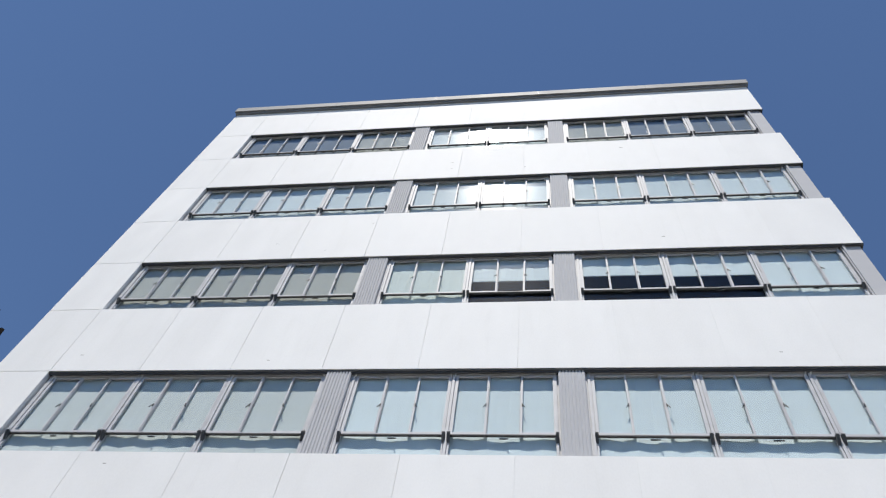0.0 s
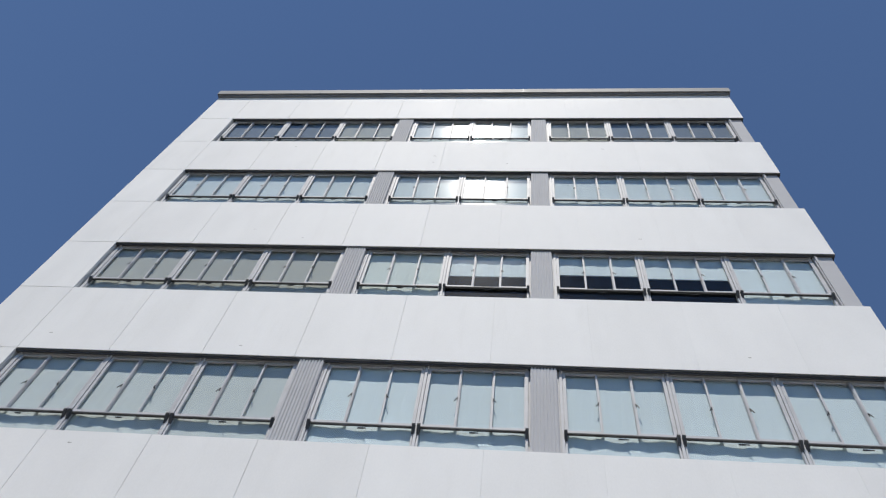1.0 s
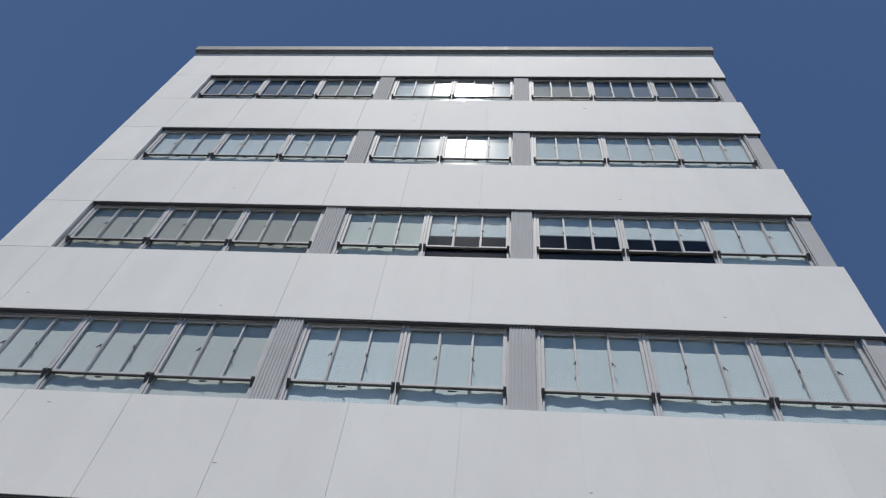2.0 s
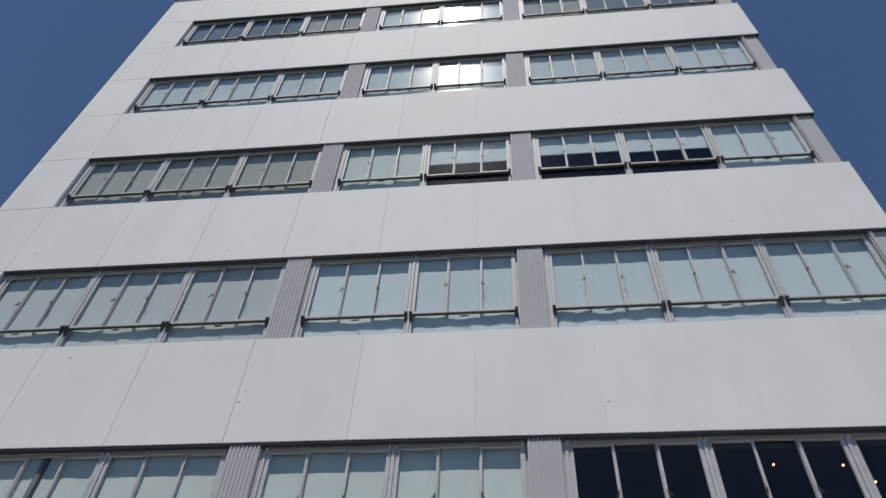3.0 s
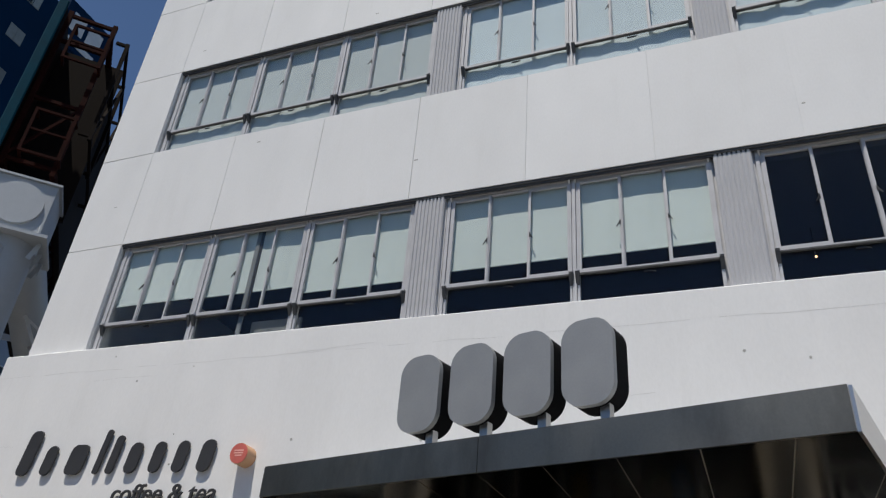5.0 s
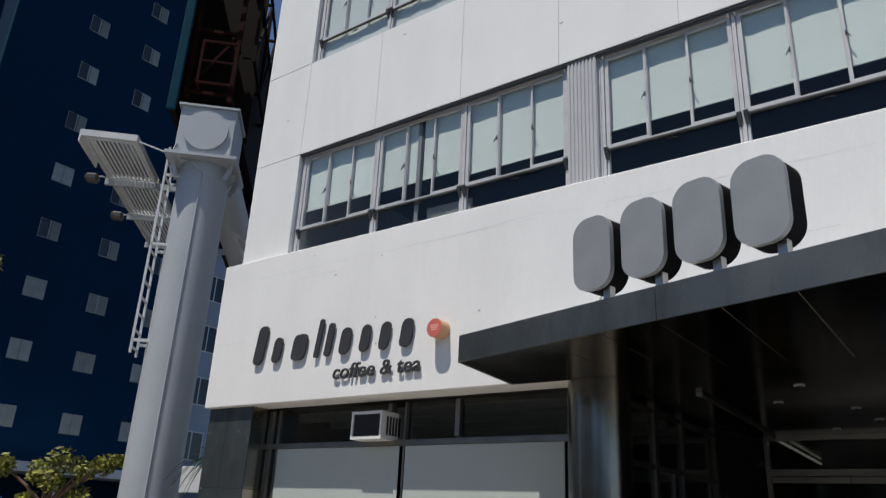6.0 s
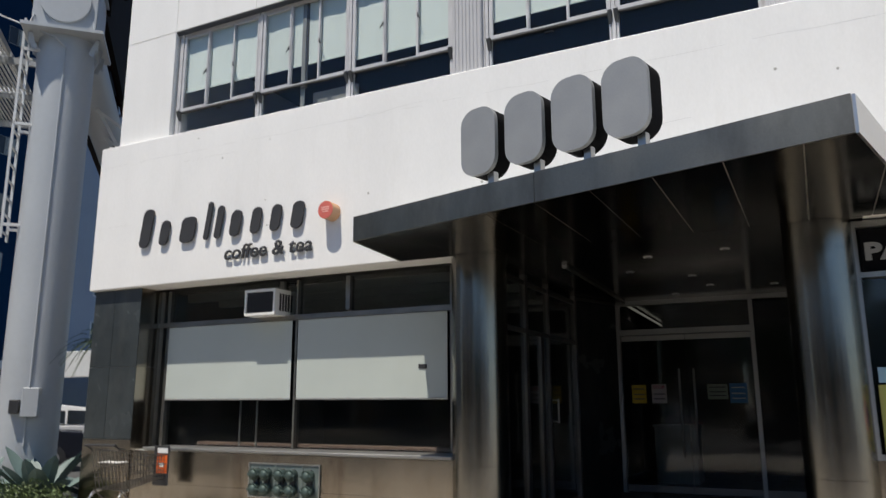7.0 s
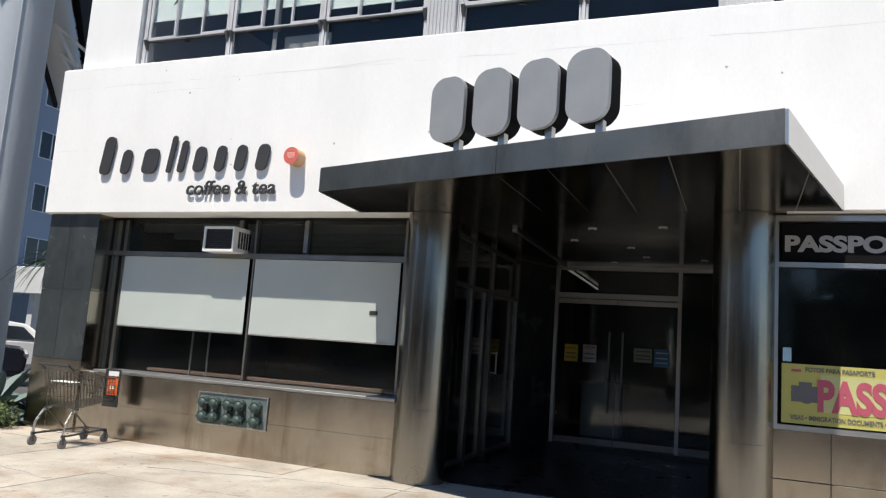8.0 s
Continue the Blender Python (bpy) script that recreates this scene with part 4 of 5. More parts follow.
for k in range(30):
    a, lift = rnd.uniform(0, 6.28), rnd.uniform(-0.2, 1.3)
    bm, prev = bmesh.new(), None
    for i in range(6):
        f = i / 5
        r, z = 0.7 * f * math.cos(lift), 2.55 + 0.7 * (f * math.sin(lift) - 0.75 * f * f)
        w = 0.018 * (1 - f) + 0.002
        row = [bm.verts.new((math.cos(a) * r - math.sin(a) * e * w, math.sin(a) * r + math.cos(a) * e * w, z + dz)) for e, dz in ((-1, 0), (1, 0), (0, -0.008))]
        if prev:
            for q in range(3):
                bm.faces.new((prev[q], prev[(q + 1) % 3], row[(q + 1) % 3], row[q]))
        prev = row
    part("leaf", bm, DEEP, yucca)

# ---- shopping trolley ----
CHROME = material("worn_chrome_wire", (0.14, 0.135, 0.13), 0.4, 0.8, vary=0.3, scale=8)
RUBBER = material("grey_wheel_rubber", (0.22, 0.22, 0.215), 0.7)
ORANGE = material("orange_plate", (0.75, 0.14, 0.03), 0.5, vary=0.1)
trolley = thing("shopping_cart", "worn wire shopping trolley with an orange plate, parked at the wall", "shopping cart", (1.50, -1.13, GROUND - 0.01), turn=4)
trolley.scale = (0.82, 1.0, 1.03)
W0, W1 = 0.29, 0.21


def wire_side(bm, s):
    pts = lambda f, z: Vector((s * (W0 + (W1 - W0) * f), 0.02 + 0.86 * f + 0.26 * (1 - f) * (0.98 - z), z))
    for k in range(15):
        f = k / 14
        rod(bm, pts(f, 0.48 + 0.08 * f), pts(f, 0.98 - 0.14 * f), 0.005, 5)
    for h in (0, 0.2, 0.4, 0.6, 0.8, 1.0):
        rod(bm, pts(0, 0.48 + 0.5 * h), pts(1, 0.56 + 0.28 * h), 0.005 if h in (0, 1.0) else 0.0035, 6)


for s in (-1, 1):
    bm = bmesh.new()
    wire_side(bm, s)
    part("basket_side", bm, CHROME, trolley)
bm = bmesh.new()
for k in range(9):
    x = -W1 + 2 * W1 * k / 8
    rod(bm, (x, 0.88, 0.56), (x, 0.88, 0.84), 0.005, 5)
    xb = -W0 + 2 * W0 * k / 8
    rod(bm, (xb, 0.15, 0.48), (x, 0.88, 0.56), 0.005, 5)
for z in (0.56, 0.65, 0.75, 0.84):
    rod(bm, (-W1, 0.88, z), (W1, 0.88, z), 0.004, 6)
part("basket_front", bm, CHROME, trolley)
bm = bmesh.new()
for k in range(9):
    xb = -W0 + 2 * W0 * k / 8
    rod(bm, (xb, 0.15, 0.48), (xb, 0.03, 0.95), 0.005, 5)
for z in (0.48, 0.62, 0.76, 0.95):
    rod(bm, (-W0, 0.02 + 0.26 * (0.98 - z), z), (W0, 0.02 + 0.26 * (0.98 - z), z), 0.004, 6)
part("rear_gate", bm, CHROME, trolley)
part("seat_flap", blocks((-0.2, 0.2, 0.08, 0.26, 0.80, 0.81), bevel=0.003), PLASTIC, trolley, "pale plastic child seat flap")
bm = bmesh.new()
rod(bm, (-0.31, -0.07, 1.02), (0.31, -0.07, 1.02), 0.016, 10)
for s in (-1, 1):
    rod(bm, (s * 0.29, -0.07, 1.02), (s * 0.29, 0.04, 0.96), 0.012, 8)
part("handle_bar", bm, DARK, trolley, "dark handle bar", smooth=True)
BRIGHT = material("bright_chrome_tube", (0.55, 0.54, 0.52), 0.28, 0.9, vary=0.2, scale=9)
for s in (-1, 1):
    bm = bmesh.new()
    rod(bm, (s * 0.28, 0.22, 0.47), (s * 0.285, 0.10, 0.44), 0.017, 10)
    rod(bm, (s * 0.285, 0.10, 0.44), (s * 0.30, 0.0, 0.30), 0.017, 10)
    rod(bm, (s * 0.30, 0.0, 0.30), (s * 0.30, -0.02, 0.14), 0.017, 10)
    part("leg", bm, BRIGHT, trolley, "bright chrome tube leg", smooth=True)
bm = bmesh.new()
for s in (-1, 1):
    rod(bm, (s * 0.30, -0.02, 0.15), (s * 0.21, 0.82, 0.17), 0.013, 8)
    rod(bm, (s * 0.27, 0.10, 0.48), (s * 0.26, 0.45, 0.20), 0.011, 8)
rod(bm, (-0.21, 0.82, 0.17), (0.21, 0.82, 0.17), 0.012, 8)
for k in range(6):
    rod(bm, (-0.28, 0.1 + 0.12 * k, 0.18), (0.28 - 0.01 * k, 0.1 + 0.12 * k, 0.18), 0.004, 5)
part("chassis", bm, CHROME, trolley, smooth=True)
for x, y in ((-0.30, -0.02), (0.30, -0.02), (-0.21, 0.80), (0.21, 0.80)):
    bm = bmesh.new()
    rod(bm, (x - 0.018, y, 0.068), (x + 0.018, y, 0.068), 0.066, 18)
    wheel = part("wheel", bm, RUBBER, trolley, smooth=True)
    part("fork", blocks((x - 0.024, x - 0.019, y - 0.015, y + 0.02, 0.05, 0.17), (x + 0.019, x + 0.024, y - 0.015, y + 0.02, 0.05, 0.17), (x - 0.024, x + 0.024, y - 0.015, y + 0.02, 0.13, 0.17)), CHROME, wheel)
nose = part("nose_board", blocks((-0.02, 0.30, 0.89, 0.905, 0.46, 0.97), bevel=0.004), DARK, trolley, "black board fixed to the front of the basket")
part("sign_plate", blocks((0.06, 0.27, 0.882, 0.89, 0.62, 0.86)), ORANGE, nose, "orange printed plate")
part("white_strip", blocks((0.06, 0.27, 0.882, 0.89, 0.875, 0.94)), PLASTIC, nose, "white strip above the orange plate")
part("plate_print", blocks((0.12, 0.21, 0.878, 0.882, 0.70, 0.75)), PLASTIC, nose, "pale print bar")
bm = bmesh.new()
for z in (0.62, 0.74, 0.86):
    rod(bm, (0.22, 0.5, z), (0.33, 0.86, z), 0.006, 6)
part("guard_rail", bm, CHROME, trolley)

# ---- billboard on its mast ----
PX, PY = -2.10, 0.32
mast = thing("billboard", "double sided billboard on a pale grey steel mast with catwalks", "billboard", (PX, PY, GROUND), turn=45)
bm = bmesh.new()
rod(bm, (0, 0, 0), (0, 0, 8.0), 0.47, 64)
part("pole", bm, POLE, mast, smooth=True)
part("head_box", blocks((-0.52, 0.52, -0.56, 0.54, 8.06, 9.08), bevel=0.01), POLE, mast)
part("flange", blocks((-0.66, 0.66, -0.68, 0.66, 8.0, 8.06)), POLE, mast)
part("flange", blocks((-0.57, 0.57, -0.61, 0.58, 9.08, 9.12)), POLE, mast)
for x in (-0.55, 0.55):
    for y in (-0.4, 0.0, 0.4):
        bm = bmesh.new()
        prism(bm, [(x - 0.012, y - 0.012), (x + 0.012, y - 0.012), (x + 0.012, y + 0.012), (x - 0.012, y + 0.012)], 7.75, 8.0)
        beam(bm, (x, y, 7.98), (x * 0.82, y, 7.68), 0.02, 0.08)
        part("gusset", bm, POLE, mast)
for x in (-0.5, 0.5):
    bm = bmesh.new()
    beam(bm, (x, -0.64, 8.07), (x * 0.94, -0.58, 8.24), 0.015, 0.05)
    part("gusset", bm, POLE, mast)
bm = bmesh.new()
rod(bm, (0, -0.61, 8.58), (0, -0.54, 8.58), 0.41, 64)
part("end_disc", bm, POLE, mast, smooth=True)
bm = bmesh.new()
rod(bm, (0, 0.54, 8.56), (0, 14, 8.56), 0.41, 40)
part("torsion_tube", bm, POLE, mast, smooth=True)
bm = bmesh.new()
rod(bm, (0.05, -0.48, 0.9), (0.05, -0.48, 7.75), 0.016, 8)
rod(bm, (0.05, -0.48, 7.75), (-0.1, -0.60, 7.85), 0.016, 8)
rod(bm, (-0.1, -0.60, 7.85), (-1.35, 0.05, 8.5), 0.016, 8)
part("conduit", bm, POLE, mast, smooth=True)
part("meter_box", blocks((-0.02, 0.23, -0.64, -0.45, 1.35, 1.81), bevel=0.012), POLE, mast, "grey electric meter box")
part("switch_box", blocks((-0.2, -0.06, -0.58, -0.28, 1.40, 1.62), bevel=0.008), DARK, mast, "small dark switch box")
WHITE_STEEL = material("white_painted_steel", (0.62, 0.63, 0.63), 0.5, vary=0.1)
FLOOD = material("dark_floodlight_shell", (0.09, 0.085, 0.075), 0.4, 0.5, vary=0.3, scale=6)
# catwalk: slatted platform in lengths, carried on arms from the mast
CX0, CX1, CZ = -2.42, -1.38, 8.50
for k in range(3):
    y0 = 0.07 + k * 2.0
    walk_part = part("catwalk", blocks((CX0, CX0 + 0.06, y0, y0 + 1.93, CZ, CZ + 0.14), (CX1 - 0.06, CX1, y0, y0 + 1.93, CZ, CZ + 0.14), (CX0 + 0.06, CX1 - 0.06, y0, y0 + 0.04, CZ - 0.05, CZ + 0.14)), WHITE_STEEL, mast)
    for i in range(11):
        x = CX0 + 0.08 + i * 0.083
        part("slat", blocks((x, x + 0.045, y0 + 0.04, y0 + 1.93, CZ + 0.01, CZ + 0.03)), WHITE_STEEL, walk_part)
    part("arm", blocks((CX0 - 0.05, 0.0, y0 + 1.93, y0 + 2.0, CZ - 0.14, CZ)), POLE, mast)
part("kick_plate", blocks((CX0, CX1, 0.01, 0.07, CZ - 0.01, CZ + 0.12)), WHITE_STEEL, mast)
part("kick_plate", blocks((CX0 - 0.03, CX0, 0.01, 1.2, CZ - 0.14, CZ + 0.12)), WHITE_STEEL, mast)
for y in (1.7, 3.8):
    lampholder = part("flood_arm", rod(bmesh.new(), (CX1, y, CZ - 0.1), (CX0 - 0.02, y - 0.2, CZ - 0.2), 0.016, 8), POLE, mast)
    part("floodlight", blocks((CX0 - 0.28, CX0 - 0.0, y - 0.32, y - 0.08, CZ - 0.34, CZ - 0.16), bevel=0.05), FLOOD, lampholder, "small dark grey floodlight")
ladder = part("ladder", blocks((-0.69, -0.65, -0.27, -0.23, 4.3, 8.3), (-0.69, -0.65, 0.18, 0.22, 4.3, 8.3)), WHITE_STEEL, mast)
for k in range(13):
    part("rung", blocks((-0.685, -0.655, -0.23, 0.18, 4.4 + 0.3 * k, 4.43 + 0.3 * k)), WHITE_STEEL, ladder)
for z in (4.5, 6.3, 7.7):
    part("ladder_bracket", blocks((-0.69, -0.35, -0.27, -0.23, z, z + 0.05), (-0.69, -0.35, 0.18, 0.22, z, z + 0.05)), WHITE_STEEL, ladder)
far_walk = part("catwalk", blocks((0.62, 0.68, 3.5, 12, 7.25, 7.38), (1.42, 1.48, 3.5, 12, 7.25, 7.38)), WHITE_STEEL, mast)
for k in range(9):
    x = 0.70 + k * 0.08
    part("slat", blocks((x, x + 0.045, 3.5, 12, 7.30, 7.34)), WHITE_STEEL, far_walk)
for y in (3.6, 5.6, 7.6, 9.6, 11.6):
    bm = bmesh.new()
    beam(bm, (0.1, y, 8.2), (0.65, y, 7.25), 0.07, 0.07)
    beam(bm, (0.1, y, 8.15), (1.48, y, 7.22), 0.06, 0.06)
    beam(bm, (0.62, y, 7.22), (1.48, y, 7.22), 0.07, 0.07)
    part("arm", bm, WHITE_STEEL, mast)
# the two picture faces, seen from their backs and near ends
face_l = part("panel", blocks((-0.78, -0.66, -0.55, 14.3, 9.0, 13.3)), BROWN, mast, "brown billboard back, coloured near black for shade")
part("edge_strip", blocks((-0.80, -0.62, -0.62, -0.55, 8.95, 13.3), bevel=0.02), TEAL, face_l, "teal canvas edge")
part("panel", blocks((0.34, 0.44, 0.6, 14.3, 9.25, 12.6)), BROWN, mast, "brown billboard back, coloured near black for shade")
part("panel", blocks((-0.66, 0.60, 0.5, 0.6, 9.0, 12.9)), BROWN, mast, "brown billboard end sheet, coloured near black for shade")
for y in (-0.3, 3.0, 6.5, 10.0, 13.5):
    bm = bmesh.new()
    for x in (-0.58, 0.28):
        beam(bm, (x, y, 9.4), (x, y, 13.3), 0.09, 0.09)
    for z in (9.55, 11.0, 12.5, 13.2):
        beam(bm, (-0.58, y, z), (0.28, y, z), 0.07, 0.07)
    beam(bm, (-0.58, y, 9.6), (0.28, y, 11.0), 0.05, 0.05)
    part("truss", bm, RUST, mast, "rust red steel frame, darkened for shade")
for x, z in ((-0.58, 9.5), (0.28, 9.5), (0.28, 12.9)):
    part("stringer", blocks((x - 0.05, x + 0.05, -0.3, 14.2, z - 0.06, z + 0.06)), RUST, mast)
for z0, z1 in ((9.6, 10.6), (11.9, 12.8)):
    cage = part("end_cage", blocks((-0.36, -0.31, -0.6, -0.55, z0, z1), (0.31, 0.36, -0.6, -0.55, z0, z1), (-0.31, 0.31, -0.6, -0.55, z0, z0 + 0.05), (-0.31, 0.31, -0.6, -0.55, z1 - 0.05, z1), (-0.36, -0.31, -0.55, -0.3, z0, z0 + 0.05), (0.31, 0.36, -0.55, -0.3, z0, z0 + 0.05), (-0.36, -0.31, -0.55, -0.3, z1 - 0.05, z1), (0.31, 0.36, -0.55, -0.3, z1 - 0.05, z1)), RUST, mast, "rust red ladder cage, darkened for shade")
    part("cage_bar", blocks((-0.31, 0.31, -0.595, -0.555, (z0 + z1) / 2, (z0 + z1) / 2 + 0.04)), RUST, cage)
bm = bmesh.new()
for y in (-0.3, 1.1, 2.5):
    beam(bm, (0.62, y, 10.4), (0.62, y, 12.95), 0.07, 0.07)
    beam(bm, (0.40, y, 12.9), (0.62, y, 12.9), 0.06, 0.06)
    beam(bm, (0.40, y, 10.5), (0.62, y, 10.5), 0.06, 0.06)
for a in (-0.3, 1.1):
    beam(bm, (0.62, a, 10.5), (0.62, a + 1.4, 12.9), 0.05, 0.05)
for z in (10.5, 11.9, 12.9):
    beam(bm, (0.62, -0.3, z), (0.62, 2.5, z), 0.06, 0.06)
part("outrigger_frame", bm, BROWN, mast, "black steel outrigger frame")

# ---- blue hotel ----
HX = -26.8
hotel = thing("hotel_building", "tall deep blue hotel with rows of small curtained windows", "building", (HX, 0, 0))
part("wall", blocks((-14, 0, 4.35, 17.3, GROUND - 0.2, 37.0)), BLUE, hotel)
part("roof_sign", blocks((-0.4, 0.12, 13.6, 17.3, 34.6, 38.0), bevel=0.05), BLUE, hotel, "deep blue sign panel at the roof corner")
for a, b, z0, z1 in ((14.2, 15.2, 35.9, 37.3), (15.5, 16.6, 35.9, 37.3), (14.3, 16.5, 35.0, 35.4)):
    part("sign_bar", blocks((0.12, 0.16, a, b, z0, z1)), WHITE_STEEL, hotel, "pale sign drawn as a plain bar")
part("corner_strip", blocks((-0.2, 0.06, 4.28, 4.35, 0, 37)), TEAL, hotel)
WINDOW_DARK = material("dark_hotel_glass", (0.02, 0.025, 0.03), 0.12, vary=0.2, spread=0.4)
made_window = None
half_curtain = mesh_of("curtain", blocks((0.012, 0.02, 0.08, 0.49, 0.05, 0.97)), CURTAIN)
for col, y in enumerate((8.45, 11.65, 14.75)):
    for row in range(11):
        z = 5.0 + row * 3.02
        if made_window is None:
            made_window = part("window", blocks((0.0, 0.03, -0.51, 0.51, 0.02, 0.05), (0.0, 0.03, -0.51, 0.51, 0.97, 0.985), (0.0, 0.03, -0.51, -0.49, 0.05, 0.97), (0.0, 0.03, 0.49, 0.51, 0.05, 0.97), (0.0, 0.045, -0.035, 0.035, 0.05, 0.97)), CURTAIN, hotel)
            kids = [part("pane", blocks((0.003, 0.012, -0.49, 0.49, 0.05, 0.97)), WINDOW_DARK, made_window), part("curtain", blocks((0.012, 0.02, -0.49, 0.49, 0.05, 0.97)), CURTAIN, made_window)]
            made_window.location = (0, y, z)
            continue
        o = new("window", made_window.data)
        o.parent, o.location = hotel, (0, y, z)
        for kid in kids[: 2 if row < 3 else 1]:
            c = new(kid.name.split(".")[0], kid.data)
            c.parent = o
        if row >= 3:
            c = new("curtain", kids[1].data if (row * 3 + col) % 4 == 0 else half_curtain)
            c.parent = o
canopy_h = thing("hotel_canopy", "long flat white canopy in front of the hotel", "canopy", (HX, 0, 0))
part("roof_slab", blocks((0, 3.2, 2.0, 40, 3.05, 3.45)), WHITE_STEEL, canopy_h)
for y in (4, 10, 16, 22, 28):
    part("post", blocks((2.7, 2.9, y, y + 0.2, -0.2, 3.05)), WHITE_STEEL, canopy_h)
wing = thing("office_block", "pale blue grey building wing with dark windows", "building", (HX - 1.0, 17.3, 0))
part("wall", blocks((-14, 0, 0, 32, -0.2, 24)), BLUE_TRIM, wing)
for row in range(6):
    for col in range(10):
        y, z = 1.2 + col * 3.1, 4.6 + row * 3.1
        w = part("window", blocks((0.0, 0.05, y - 0.05, y + 1.55, z - 0.05, z), (0.0, 0.05, y - 0.05, y + 1.55, z + 1.5, z + 1.55), (0.0, 0.05, y - 0.05, y, z, z + 1.5), (0.0, 0.05, y + 1.5, y + 1.55, z, z + 1.5), (0.0, 0.05, y + 0.72, y + 0.78, z, z + 1.5)), WHITE_STEEL, wing)
        part("pane", blocks((0.0, 0.02, y, y + 1.5, z, z + 1.5)), WINDOW_DARK, w)
left_block = thing("office_block", "grey concrete building beyond the hotel", "building", (HX - 3, 3.4, 0))
part("wall", blocks((-12, 0, -26, 0, -0.2, 40)), CORE, left_block)


carport = thing("carport", "white flat roofed carport with a deep fascia", "carport", (0, 10.2, GROUND - 0.16))
part("fascia", blocks((-16.5, -10.2, 0, 0.25, 2.62, 3.55), bevel=0.02), WHITE_STEEL, carport)
part("roof", blocks((-16.5, -10.2, 0.25, 6, 3.3, 3.5)), WHITE_STEEL, carport)
for x in (-16.2, -13.4, -10.6):
    part("post", blocks((x, x + 0.25, 0.3, 0.55, 0, 3.3)), WHITE_STEEL, carport)


# ---- parked cars ----
def car(label, at, turn, paint):
    c = thing("parked_car", label, "car", at, "parked cars", turn=turn)
    bm = bmesh.new()
    side = [(-2.2, 0.35), (-2.25, 0.75), (-2.1, 0.98), (-1.2, 1.05), (1.9, 1.08), (2.2, 1.0), (2.28, 0.7), (2.2, 0.35)]
    cabin = [(-1.15, 1.05), (-0.45, 1.58), (0.4, 1.68), (1.6, 1.62), (2.05, 1.08)]
    for outline, w, top in ((side, 0.9, 0.9), (cabin, 0.84, 0.70)):
        ring = [[bm.verts.new((x, s * (w if z < 1.1 else top), z)) for x, z in outline] for s in (-1, 1)]
        bm.faces.new(ring[0]), bm.faces.new(ring[1])
        for i in range(len(outline)):
            k = (i + 1) % len(outline)
            bm.faces.new((ring[0][i], ring[0][k], ring[1][k], ring[1][i]))
    bmesh.ops.bevel(bm, geom=list(bm.edges), offset=0.05, segments=2, affect="EDGES")
    part("body", bm, paint, c, smooth=True)
    for s in (-1, 1):
        for x0, x1, a, b in ((-0.75, 0.15, -0.35, 0.15), (0.22, 1.05, 0.22, 1.05), (1.12, 1.7, 1.12, 1.5)):
            bm = bmesh.new()
            v = [bm.verts.new((x, s * (0.862 if z < 1.2 else 0.745), z)) for x, z in ((x0, 1.12), (x1, 1.12), (b, 1.52), (a, 1.5))]
            u = [bm.verts.new((p.co.x, p.co.y - s * 0.03, p.co.z)) for p in v]
            bm.faces.new(v), bm.faces.new(u)
            for i in range(4):
                bm.faces.new((v[i], v[(i + 1) % 4], u[(i + 1) % 4], u[i]))
            part("side_window", bm, WINDOW_DARK, c)
        part("mirror", blocks((-0.85, -0.68, s * 0.9 - 0.08, s * 0.9 + 0.08, 1.05, 1.2), bevel=0.03), paint, c)
        part("headlight", blocks((-2.27, -2.12, s * 0.7 - 0.15, s * 0.7 + 0.15, 0.72, 0.88), bevel=0.03), ALU, c)
        part("tail_light", blocks((2.16, 2.3, s * 0.75 - 0.1, s * 0.75 + 0.1, 0.75, 1.0), bevel=0.03), RED, c)
        for x in (-1.4, 1.4):
            bm = bmesh.new()
            rod(bm, (x, s * 0.72, 0.34), (x, s * 0.92, 0.34), 0.34, 24)
            tyre = part("wheel", bm, DARK, c, smooth=True)
            bm = bmesh.new()
            rod(bm, (x, s * 0.92, 0.34), (x, s * 0.93, 0.34), 0.2, 16)
            part("rim", bm, ALU, tyre)
    for x, z, x2, z2 in ((-1.1, 1.1, -0.5, 1.54), (2.02, 1.12, 1.66, 1.58)):
        d = -0.03 if x < 0 else 0.03
        bm = bmesh.new()
        v = [bm.verts.new(p) for p in ((x + d, -0.72, z), (x + d, 0.72, z), (x2 + d, 0.62, z2), (x2 + d, -0.62, z2))]
        u = [bm.verts.new((p.co.x - d, p.co.y, p.co.z - 0.02)) for p in v]
        bm.faces.new(v), bm.faces.new(u)
        for i in range(4):
            bm.faces.new((v[i], v[(i + 1) % 4], u[(i + 1) % 4], u[i]))
        part("windscreen", bm, WINDOW_DARK, c)
    return c


CAR_DARK = material("dark_blue_car_paint", (0.02, 0.023, 0.035), 0.2, 0.3, vary=0.05, bump=0)
CAR_WHITE = material("white_car_paint", (0.75, 0.75, 0.75), 0.25, vary=0.03, bump=0)
ROAD_Z = GROUND - 0.16
car("dark blue estate car parked beside the mast", (-13.2, 5.3, ROAD_Z), 205, CAR_DARK)
car("black car parked in the shade", (-14.5, 1.8, ROAD_Z), 25, CAR_DARK)
car("white car parked behind the mast", (-11.2, 8.2, ROAD_Z), 231, CAR_WHITE)
car("dark car parked behind the office corner", (-9.5, 4.6, ROAD_Z), 231, CAR_DARK)
car("white estate car parked at the kerb", (3.2, -12.0, ROAD_Z), 0, CAR_WHITE)
car("dark blue car parked at the kerb", (9.4, -12.0, ROAD_Z), 0, CAR_DARK)
SIGN_BLUE = material("blue_sign", (0.02, 0.09, 0.35), 0.5)
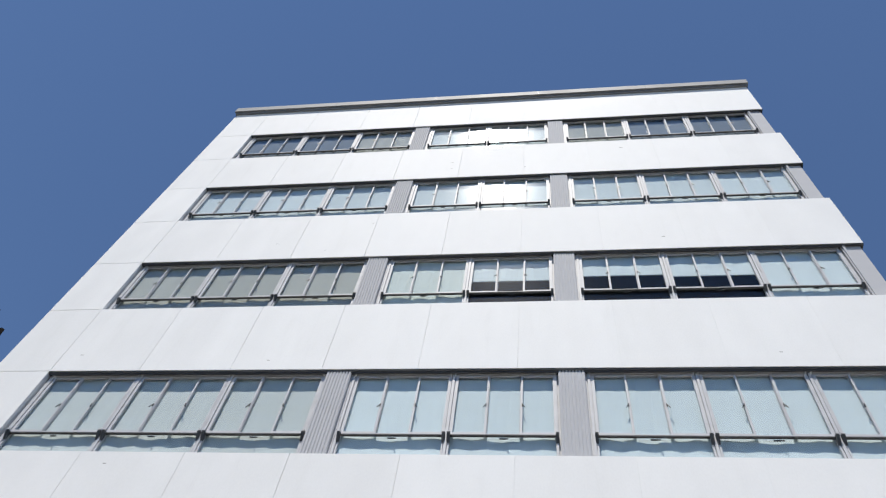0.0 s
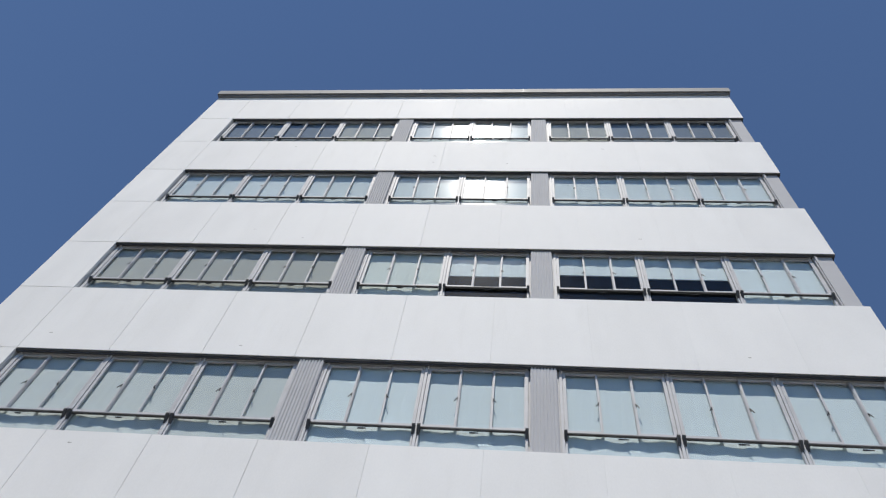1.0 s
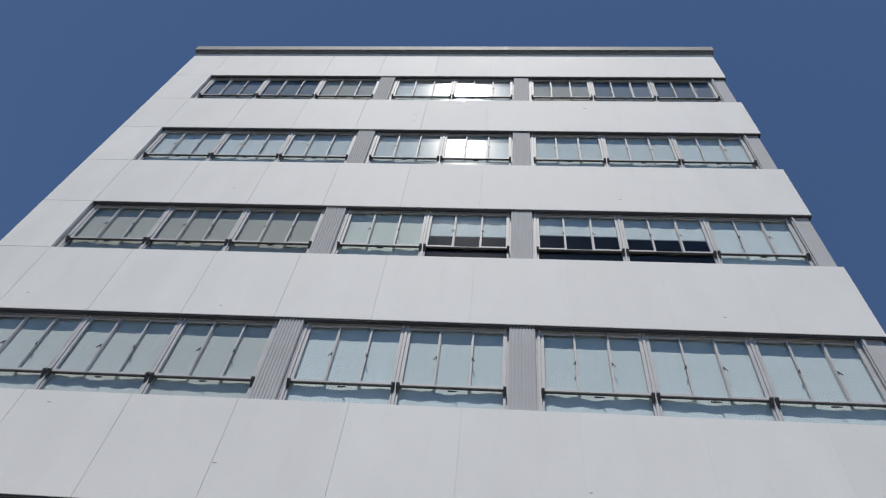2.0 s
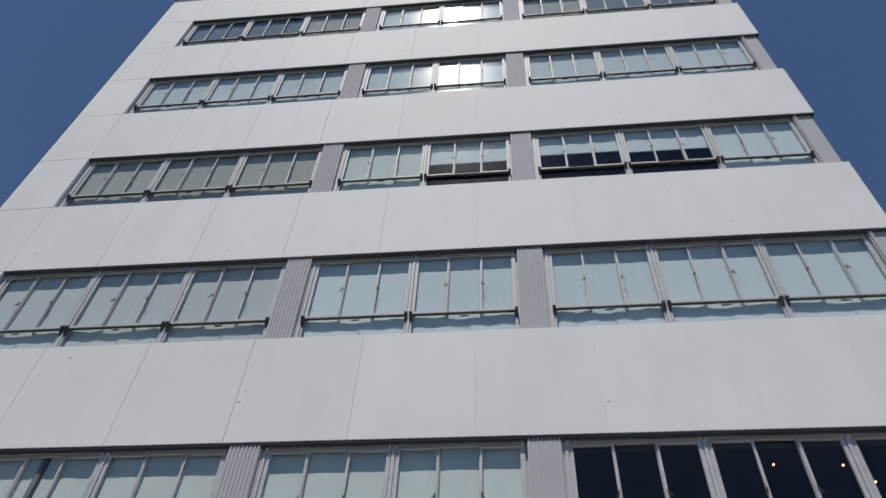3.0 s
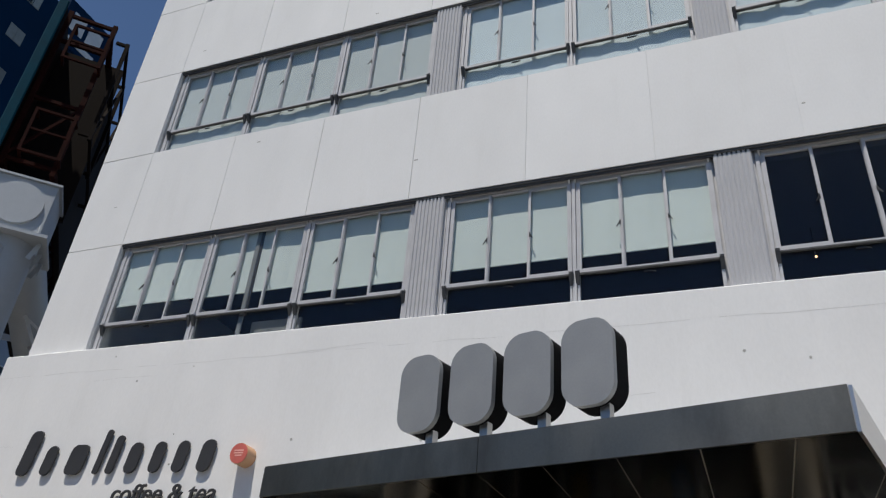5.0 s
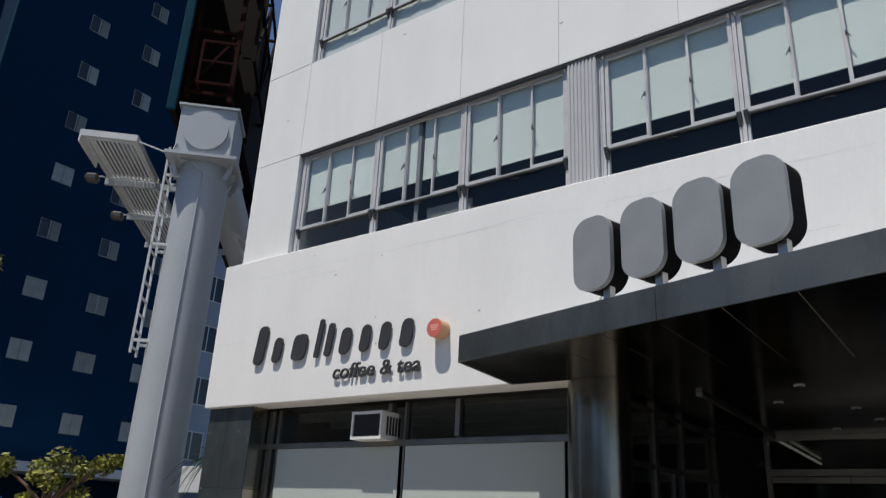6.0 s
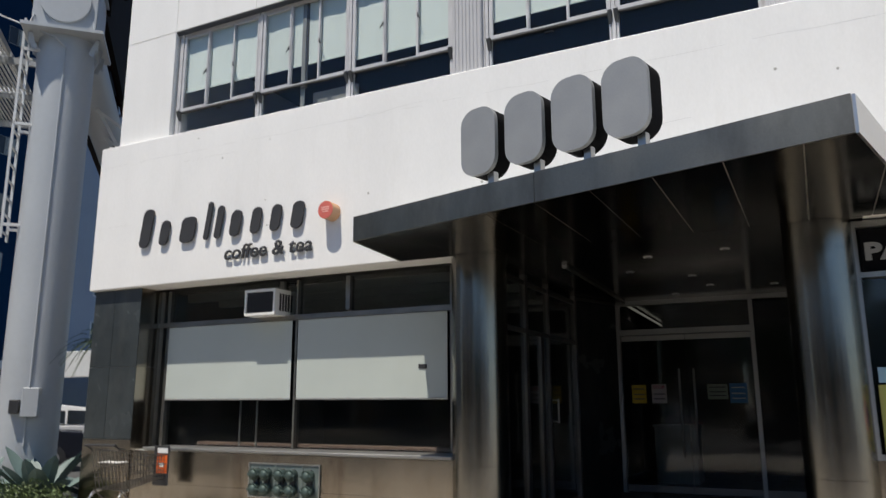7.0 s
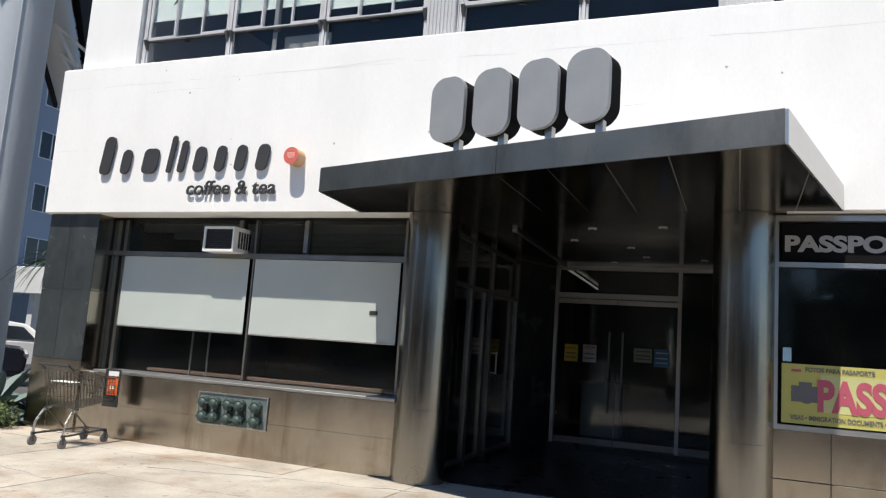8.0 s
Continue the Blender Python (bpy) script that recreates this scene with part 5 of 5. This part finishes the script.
for x, y, mat, word in ((-12.9, 2.75, SIGN_BLUE, "blue parking sign on a thin post"), (-12.3, 3.6, WHITE_STEEL, "small pale sign on a thin post")):
    sg = thing("parking_sign", word, "sign", (x, y, ROAD_Z), turn=55)
    part("post", rod(bmesh.new(), (0, 0, 0), (0, 0, 2.1), 0.025, 8), ALU, sg)
    part("plate", blocks((-0.17, 0.17, -0.03, -0.025, 1.6, 2.1), bevel=0.001), mat, sg)
    part("plate_print", blocks((-0.06, 0.06, -0.034, -0.031, 1.75, 1.95)), WHITE_STEEL if mat is SIGN_BLUE else SIGN_BLUE, sg)

# ---- across the street, behind the viewer ----
plain("pavement_far", [(-60, 80, -30, -24, ROAD_Z - 0.1, ROAD_Z + 0.15)], PAVE, "concrete pavement across the street", "pavement")
STUCCO = material("tan_stucco", (0.40, 0.34, 0.27), 0.9, vary=0.15)
# Unseen buildings added for reflections; the left two are raised to block the sky
for x, w, h in ((-40, 24, 11.0), (-15, 20, 9.5), (6, 18, 5.0), (25, 30, 5.5)):
    b = thing("low_building", "unseen tan stucco building added across the street for reflections", "building", (x, -40, ROAD_Z), "buildings across the street")
    part("wall", blocks((0, w, 0, 9, 0, h)), STUCCO, b)
    part("roof_edge", blocks((-0.1, w + 0.1, 8.8, 9.1, h, h + 0.3)), CAP, b)
    for k in range(int(w // 4)):
        part("window", blocks((1 + k * 4, 3.4 + k * 4, 9.0, 9.05, 0.8, 2.8)), WINDOW_DARK, b)
for k, (x, h) in enumerate(((-22, 7), (-9, 8), (2, 9), (7.5, 8.5), (11, 7), (15, 10), (19, 9), (27, 8))):
    tree("dark green street tree across the road", (x, -26.5 - (k % 2), ROAD_Z), h * 0.3, 2, [(0, 0, h * 0.85, 0.9), (0.6, 0.2, h * 0.65, 1.5), (-0.8, -0.3, h * 0.6, 1.5), (0.2, 0.8, h * 0.5, 1.7), (0.1, -0.8, h * 0.45, 1.7)], 1600, 0.28, DEEP, 0.09, "trees across the street")

# ---- paving slabs, wall panels ----
rnd = random.Random(7)
xs, ys = [-9 + 1.53 * k for k in range(20)], [-6.2, -4.8, -3.4, -2.0, -0.7, 0.0]
for x0, x1 in zip(xs, xs[1:]):
    for y0, y1 in zip(ys, ys[1:]):
        if x0 < -1.7 and y0 > -1.0:
            continue
        dz = rnd.uniform(-0.004, 0.004)
        part("paving_slab", blocks((x0 + 0.006, x1 - 0.006, y0 + 0.006, y1 - 0.006, GROUND - 0.05, GROUND + dz)), PAVE, pavement)


def panel(x0, x1, z0, z1):
    g = 0.0022 if x0 < 7 else 0.001 if x0 < 8.5 else 0.0004
    bm = blocks((x0 + g, x1 - g, 0.0, 0.06, z0 + 0.001, z1 - 0.001), bevel=g)
    return part("panel", bm, WHITE, wall_front)


CUTS = [0.985, 2.61, 4.21, 5.77, 7.35, 8.92, 10.51, 12.1, 13.7, RIGHT]
for b, t in zip(HEADS, SILLS[1:] + [TOP]):
    for x0, x1 in zip(CUTS, CUTS[1:]):
        panel(x0, x1, b, t)
edges = sorted([BAND1 - 0.02] + HEADS + SILLS[1:] + [TOP])
for b, t in zip(edges, edges[1:]):
    part("panel", blocks((LEFT, 0.981, 0.0, 0.06, b + 0.004, t - 0.004), bevel=0.004), WHITE, wall_front)
    part("panel", blocks((LEFT, LEFT + 0.05, 0.06, 1.2, b + 0.004, t - 0.004)), WHITE, wall_front)

# small scars, plugs and hairline cracks in the white paint
SCAR = material("grey_scar", (0.42, 0.41, 0.38), 0.9, vary=0.3)
rnd = random.Random(21)
scars = thing("wall_scars", "small grey plugs and hairline cracks in the white wall", "wall marks", kind="structure")
for k in range(16):
    x, z = rnd.uniform(0.2, 12.5), rnd.uniform(3.9, 5.5)
    r = rnd.uniform(0.008, 0.018)
    part("plug", rod(bmesh.new(), (x, FACE - 0.003, z), (x, FACE + 0.002, z), r, 8), SCAR, scars)
for k in range(4):
    x, z, n = rnd.uniform(0.0, 12.0), rnd.choice((4.45, 5.05, 5.25)) + rnd.uniform(-0.05, 0.05), rnd.randint(4, 10)
    bm = bmesh.new()
    for i in range(n):
        z2 = z + rnd.uniform(-0.012, 0.012)
        beam(bm, (x, FACE - 0.0005, z), (x + 0.14, FACE - 0.0002, z2), 0.0011, 0.0011)
        x, z = x + 0.14, z2
    part("crack", bm, SCAR, scars)
# two long uneven paint seams along the band
SEAM = material("dull_white_seam", (0.66, 0.655, 0.635), 0.9, vary=0.1)
for z0, x0, x1 in ((5.2, -0.3, 13.0), (4.2, -0.3, 0.45)):
    bm, n = bmesh.new(), 48
    last = Vector((x0, FACE, z0))
    for i in range(1, n + 1):
        p = Vector((x0 + (x1 - x0) * i / n, FACE, z0 + rnd.uniform(-0.010, 0.010)))
        if rnd.random() < 0.8:
            beam(bm, last, p, 0.002, 0.003)
        last = p
    part("paint_seam", bm, SEAM, scars)
for k in range(16):
    x, i = rnd.uniform(0.3, 13), rnd.randrange(4)
    z = rnd.uniform(HEADS[i] + 0.2, SILLS[i + 1] - 0.2)
    part("plug", blocks((x, x + rnd.uniform(0.03, 0.09), -0.002, 0.004, z, z + rnd.uniform(0.008, 0.02))), SCAR, scars)
# cracks across the pavement
for a, b in (((3.4, -1.4), (6.6, -0.5)), ((5.0, -2.2), (8.5, -0.9)), ((0.5, -2.0), (3.2, -2.6))):
    bm, n = bmesh.new(), 14
    last = Vector((*a, GROUND + 0.003))
    for i in range(1, n + 1):
        p = Vector((*a, GROUND + 0.003)).lerp(Vector((*b, GROUND + 0.003)), i / n) + Vector((rnd.uniform(-0.04, 0.04), rnd.uniform(-0.06, 0.06), 0))
        beam(bm, last, p, 0.007, 0.007)
        last = p
    part("crack", bm, SCAR, pavement)
